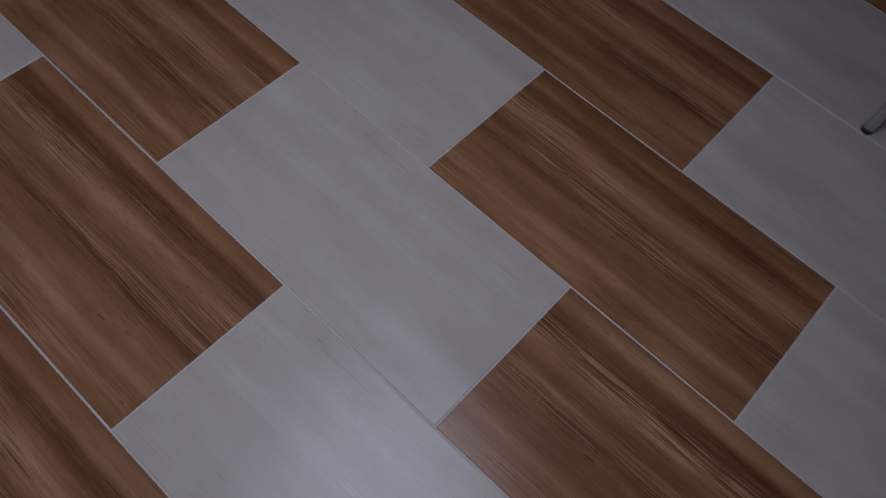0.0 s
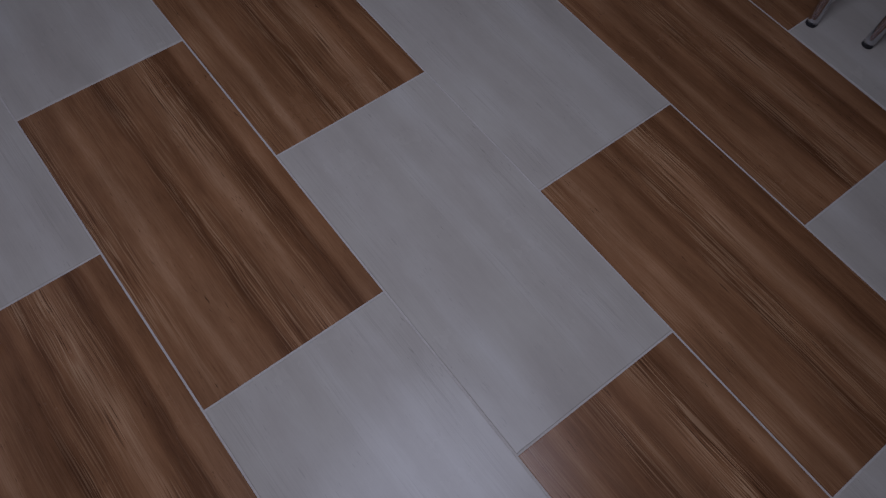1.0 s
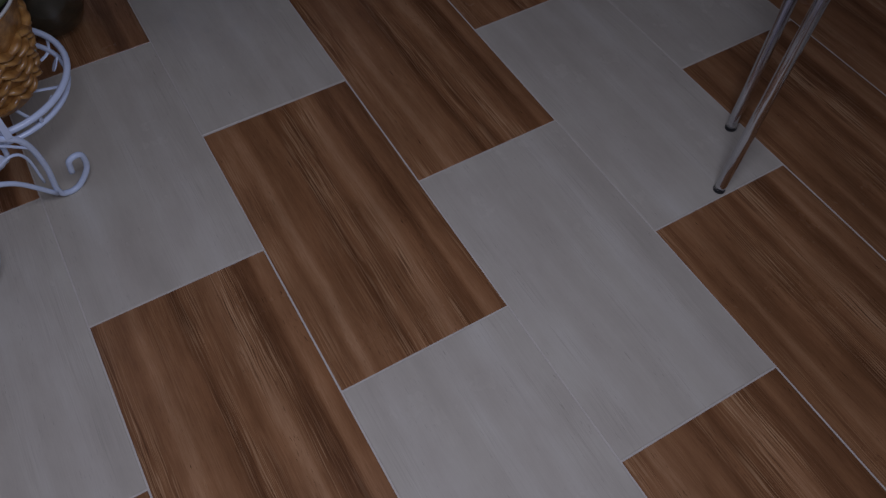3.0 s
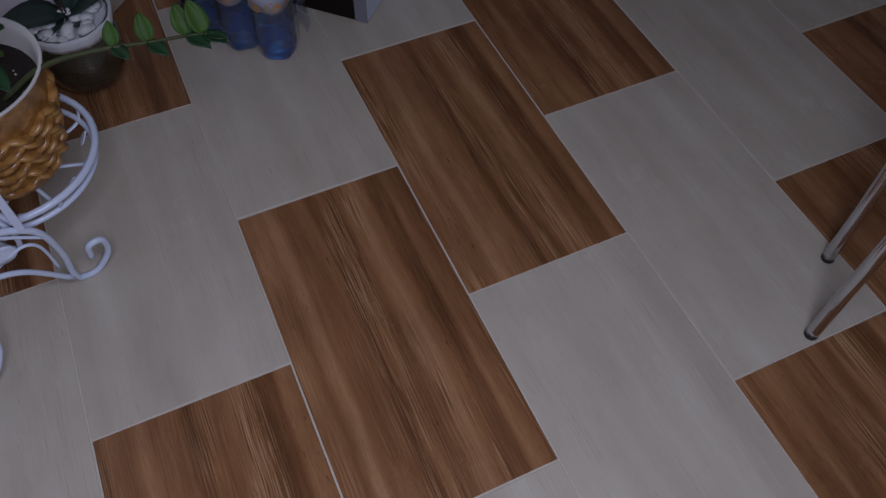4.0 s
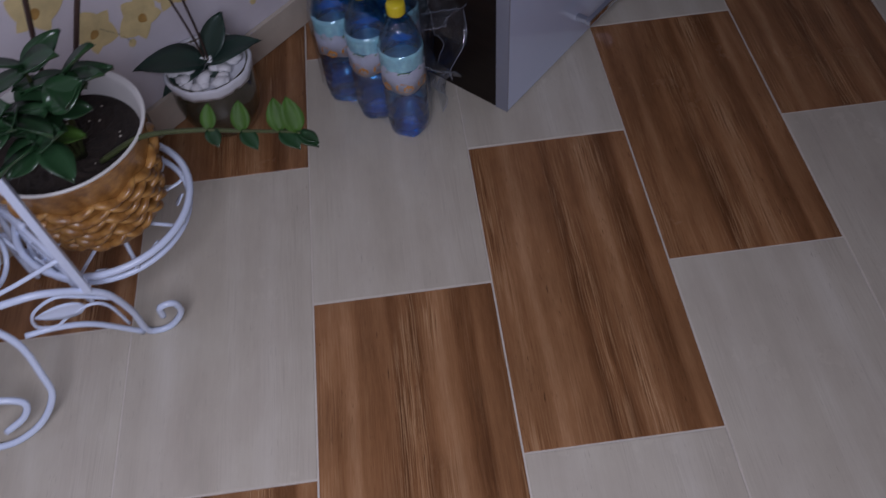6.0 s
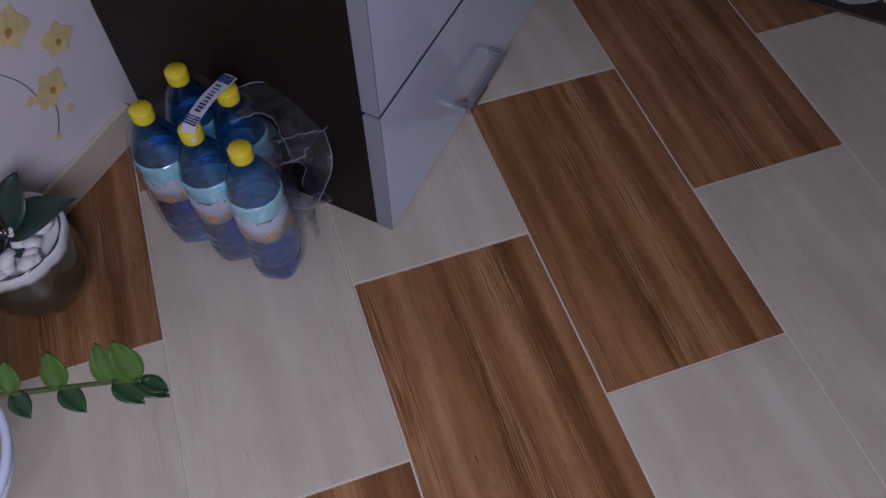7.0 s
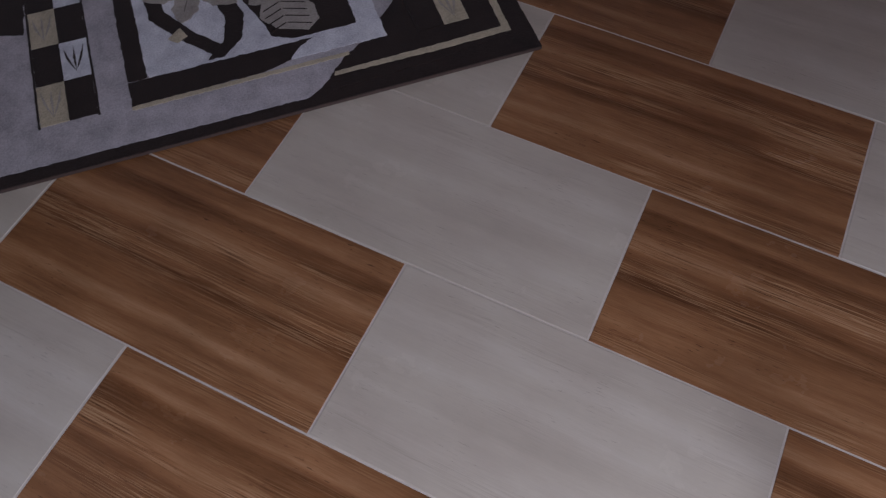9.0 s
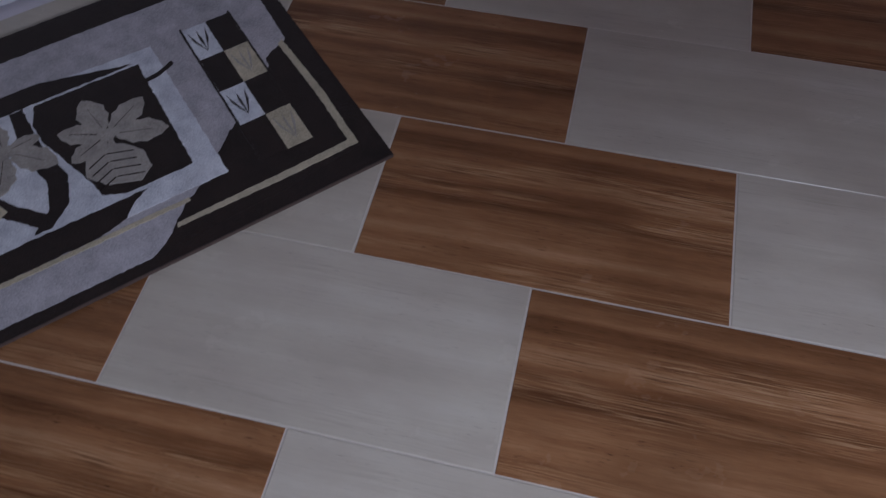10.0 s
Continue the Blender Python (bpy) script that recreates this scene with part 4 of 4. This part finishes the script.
rug_rnd = random.Random(21)


def patch(name, points, material, top, jag=0.0022, label="", parent=None):
    """A cut-pile field with an uneven woven outline."""
    line = []
    jag *= 0.6
    for (x0, y0), (x1, y1) in zip(points, points[1:] + points[:1]):
        n = max(1, int(math.hypot(x1 - x0, y1 - y0) / 0.007))
        for k in range(n):
            s = k / n
            line.append((x0 + (x1 - x0) * s + rug_rnd.uniform(-jag, jag), y0 + (y1 - y0) * s + rug_rnd.uniform(-jag, jag)))
    bm = bmesh.new()
    low = [bm.verts.new((x, y, 0.006)) for x, y in line]
    high = [bm.verts.new((x, y, top)) for x, y in line]
    n = len(line)
    for k in range(n):
        bm.faces.new((low[k], low[(k + 1) % n], high[(k + 1) % n], high[k]))
    for tri in mathutils.geometry.tessellate_polygon([[Vector((x, y, 0)) for x, y in line]]):
        bm.faces.new([high[k] for k in tri])
    return part(name, bm, material, parent or rug, label)


def strip(x0, x1, y0, y1):
    return [(x0, y0), (x1, y0), (x1, y1), (x0, y1)]


def petal_ring(cx, cy, r, n, turn, width=0.56):
    return [[(cx + r * s * math.cos(a) - w * r * math.sin(a), cy + r * s * math.sin(a) + w * r * math.cos(a)) for s, w in ((0.12, 0), (0.45, width / 2), (0.75, width / 2 * 0.95), (1.0, 0.02), (0.75, -width / 2 * 0.95), (0.45, -width / 2))]
            for a in (radians(turn) + 2 * math.pi * k / n for k in range(n))]


patch("border", strip(0.001, 0.661, -0.491, 0.487), RUG_DARK, 0.0105, 0.0008, "dark brown border")
patch("field", [(0.026, 0.468), (0.022, -0.06), (0.037, -0.088), (0.066, -0.119), (0.36, -0.455), (0.585, -0.465), (0.59, -0.1), (0.588, 0.465)], RUG_GREY, 0.0113, 0.0018, "mauve grey field")
dark_a = patch("dark_corner", [(0.060, -0.112), (0.102, -0.153), (0.117, -0.231), (0.165, -0.240), (0.205, -0.272), (0.110, -0.290), (0.108, -0.390), (0.262, -0.392), (0.33, -0.40), (0.353, -0.442), (0.050, -0.450), (0.030, -0.30), (0.026, -0.09)], RUG_DARK, 0.0118)
patch("dark_corner", [(0.36, 0.468), (0.58, 0.468), (0.59, 0.14), (0.55, 0.15), (0.54, 0.23), (0.50, 0.24), (0.46, 0.27), (0.55, 0.29), (0.55, 0.39), (0.40, 0.395), (0.34, 0.40)], RUG_DARK, 0.0118)
patch("cream_line", [(0.055, -0.115), (0.064, -0.119), (0.066, -0.30), (0.069, -0.438), (0.20, -0.441), (0.352, -0.436), (0.36, -0.448), (0.20, -0.455), (0.054, -0.452), (0.052, -0.30)], RUG_CREAM, 0.0124, 0.0015, "cream outline")
patch("cream_line", [(0.60, 0.12), (0.612, 0.12), (0.612, 0.455), (0.34, 0.457), (0.34, 0.445), (0.599, 0.442)], RUG_CREAM, 0.0124, 0.0015, "cream outline")
# central panel
patch("pale_frame", [(0.118, -0.02), (0.118, -0.232), (0.478, -0.226), (0.50, 0.20), (0.48, 0.232), (0.45, 0.20), (0.165, 0.20)], RUG_PALE, 0.0121, 0.0018, "pale blue frame")
patch("dark_frame", [(0.103, 0.234), (0.105, 0.0), (0.118, -0.05), (0.140, -0.07), (0.158, -0.10), (0.158, 0.234)], RUG_DARK, 0.0126)
patch("dark_frame", strip(0.161, 0.50, 0.200, 0.234), RUG_DARK, 0.0126)
patch("dark_frame", [(0.452, -0.18), (0.50, -0.01), (0.50, 0.196), (0.452, 0.196)], RUG_DARK, 0.0126)
patch("cream_line", strip(0.094, 0.103, -0.155, 0.236), RUG_CREAM, 0.0124, 0.0015, "cream outline")
patch("panel", strip(0.16, 0.448, -0.190, 0.196), RUG_PALE, 0.0123, 0.0018, "pale blue panel")
patch("panel_ground", [(0.166, -0.188), (0.446, -0.188), (0.446, 0.01), (0.40, 0.025), (0.35, 0.02), (0.31, 0.005), (0.26, -0.01), (0.22, -0.025), (0.185, -0.03), (0.166, -0.07)], RUG_DARK, 0.0127, 0.002, "dark panel ground")


def toothed_petal(cx, cy, angle, length, width):
    """A pointed petal with a toothed rim."""
    out = []
    for side in (1, -1):
        row = []
        for k in range(9):
            t = 0.08 + 0.92 * k / 8
            w = width * length * math.sin(math.pi * min(1.0, t ** 1.25)) ** 0.8 * (1.0 if k % 2 else 0.84)
            row.append((cx + length * t * math.cos(angle) - side * w * math.sin(angle), cy + length * t * math.sin(angle) + side * w * math.cos(angle)))
        out += row if side > 0 else row[::-1][1:-1]
    return out


for x, y, spokes in ((0.308, -0.082, ((8, 0.105), (58, 0.090), (112, 0.080), (165, 0.070), (-58, 0.100), (-112, 0.108))),
                     (0.366, 0.085, ((0, 0.070), (50, 0.100), (98, 0.095), (160, 0.100), (-85, 0.065), (-135, 0.105)))):
    for k, (deg, r) in enumerate(spokes):
        patch("flower_petal", toothed_petal(x, y, radians(deg), r, 0.27), RUG_TAUPE, 0.0136 + 0.0001 * k, 0.0008, "taupe flower petal")
        vein = radians(deg)
        patch("petal_vein", [(x + r * q * math.cos(vein) - h * math.sin(vein), y + r * q * math.sin(vein) + h * math.cos(vein)) for q, h in ((0.2, 0.0006), (0.75, 0.0003), (0.75, -0.0003), (0.2, -0.0006))], RUG_DARK, 0.0144, 0.0003)
    patch("flower_heart", [(x + 0.016 * math.cos(a), y + 0.016 * math.sin(a)) for a in (0.0, 0.9, 1.8, 2.7, 3.6, 4.5, 5.4)], RUG_TAUPE, 0.0145, 0.001)
patch("leaf_shape", [(0.285, -0.075), (0.268, -0.030), (0.235, -0.020), (0.20, -0.045), (0.178, -0.10), (0.20, -0.125), (0.24, -0.125), (0.272, -0.10)], RUG_TAUPE, 0.0149, 0.0016, "veined taupe leaf")
for k in range(4):
    x = 0.190 + 0.019 * k
    patch("leaf_vein", [(x, -0.110), (x + 0.0025, -0.110), (x + 0.0185, -0.067), (x + 0.016, -0.067)], RUG_DARK, 0.0152, 0.0004)
    patch("leaf_vein", [(x + 0.016, -0.064), (x + 0.0185, -0.064), (x + 0.0025, -0.030), (x, -0.030)], RUG_DARK, 0.0154, 0.0004)
for high, p in zip((0.0131, 0.0133), ([(0.45, 0.03), (0.45, 0.055), (0.34, 0.06), (0.26, 0.04), (0.20, 0.055), (0.165, 0.09), (0.165, 0.06), (0.20, 0.02), (0.26, 0.005), (0.34, 0.025)],
          [(0.18, 0.045), (0.24, 0.10), (0.31, 0.145), (0.42, 0.15), (0.45, 0.16), (0.45, 0.185), (0.40, 0.18), (0.30, 0.175), (0.22, 0.12), (0.165, 0.07)])):
    patch("vine_shape", p, RUG_DARK, high, 0.002, "dark brown vine")
patch("olive_leaf", [(0.26, 0.125), (0.24, 0.15), (0.225, 0.135), (0.235, 0.115)], RUG_CREAM, 0.0139, 0.001)
patch("twig_shape", [(0.40, -0.17), (0.405, -0.215), (0.42, -0.245), (0.412, -0.247), (0.396, -0.215), (0.39, -0.17)], RUG_DARK, 0.0134, 0.001)
# columns of leaf squares
for side in (-1, 1):
    y0 = -0.389 if side < 0 else 0.292
    for k in range(4):
        x = 0.108 + 0.0945 * k
        for j in range(2):
            pale = (j + k) % 2 == (0 if side < 0 else 1)
            sq = patch("square", strip(x, x + 0.093, y0 + 0.0485 * j, y0 + 0.0485 * (j + 1)), (RUG_CREAM if k % 2 == 0 else RUG_PALE) if pale else RUG_DARK, 0.0128, 0.0012)
            if pale:
                c = y0 + 0.0485 * (j + 0.5)
                for q in (-1, 0, 1):
                    patch("leaf_vein", [(x + 0.015, c), (x + 0.05, c + 0.012 * q + 0.003), (x + 0.08, c + 0.018 * q), (x + 0.05, c + 0.012 * q - 0.002)], RUG_DARK if k % 2 else RUG_TAUPE, 0.0132, 0.0008, parent=sq)
    for yy in (y0 - 0.004, y0 + 0.097):
        patch("square_edge", strip(0.104, 0.49, yy, yy + 0.004), RUG_DARK, 0.0130, 0.001)

# ---- floor tiles ----
W, HALF, JOINT_X, JOINT_Y = 0.30, 0.2984, 0.0015, 0.0016
DRIFT = {-3: 0.0119, -2: 0.018, -1: 0.0162, 0: 0.0138, 1: 0.0137, 2: 0.0123, 3: 0.003, 4: 0.002, 5: -0.0041, 6: -0.0067, 7: -0.0159}


def clip(poly, a, b, c):
    """The part of a polygon where a x + b y <= c."""
    out = []
    for p, q in zip(poly, poly[1:] + poly[:1]):
        dp, dq = a * p[0] + b * p[1] - c, a * q[0] + b * q[1] - c
        if dp <= 0:
            out.append(p)
        if dp * dq < 0:
            s = dp / (dp - dq)
            out.append((p[0] + (q[0] - p[0]) * s, p[1] + (q[1] - p[1]) * s))
    return out


def slab(poly, cx, cy, name, material):
    """One tile: a thin slab with a worn arris, round its own middle."""
    bm = bmesh.new()
    rows = []
    for inset, z in ((0.0, -0.008), (0.0, -0.0009), (0.0009, 0.0)):
        row = []
        for x, y in poly:
            dx, dy = x - cx, y - cy
            row.append(bm.verts.new((dx - math.copysign(inset, dx), dy - math.copysign(inset, dy), z)))
        rows.append(row)
    n = len(poly)
    for a, b in zip(rows, rows[1:]):
        for k in range(n):
            bm.faces.new((a[k], a[(k + 1) % n], b[(k + 1) % n], b[k]))
    bm.faces.new(rows[2])
    return add_mesh(name, bm, material)


tile_rnd = random.Random(9)
whole = {}
s2 = math.sqrt(0.5)
for c in range(-12, 13):
    drift = DRIFT.get(c, 0.012 if c < 0 else -0.016)
    for k in range(-12, 13):
        for brown in (True, False):
            far = (c + 4 * k - (0 if brown else 2)) * HALF + drift
            x0, x1, y0, y1 = c * W + JOINT_X, (c + 1) * W - JOINT_X, far - 2 * HALF + JOINT_Y, far - JOINT_Y
            poly = [(x0, y0), (x1, y0), (x1, y1), (x0, y1)]
            full = len(poly)
            cut = poly
            for a, b, lim in ((s2, s2, U1 - 0.002), (-s2, -s2, -U0 - 0.002), (-s2, s2, V1 - 0.002), (s2, -s2, -V0 - 0.002)):
                cut = clip(cut, a, b, lim) if cut else cut
            if len(cut) < 3:
                continue
            cx, cy = (x0 + x1) / 2, (y0 + y1) / 2
            material = TILE_BROWN if brown else TILE_CREAM
            if cut == poly:
                if brown not in whole:
                    whole[brown] = slab(poly, cx, cy, "tile", material)
                me = whole[brown]
            else:
                me = slab(cut, cx, cy, "tile", material)
            ob = new("tile", me)
            ob.parent = floor
            ob.matrix_parent_inverse = floor.matrix_world.inverted()
            ob.matrix_basis = pose(cx, cy, tile_rnd.uniform(-0.0002, 0.0002))
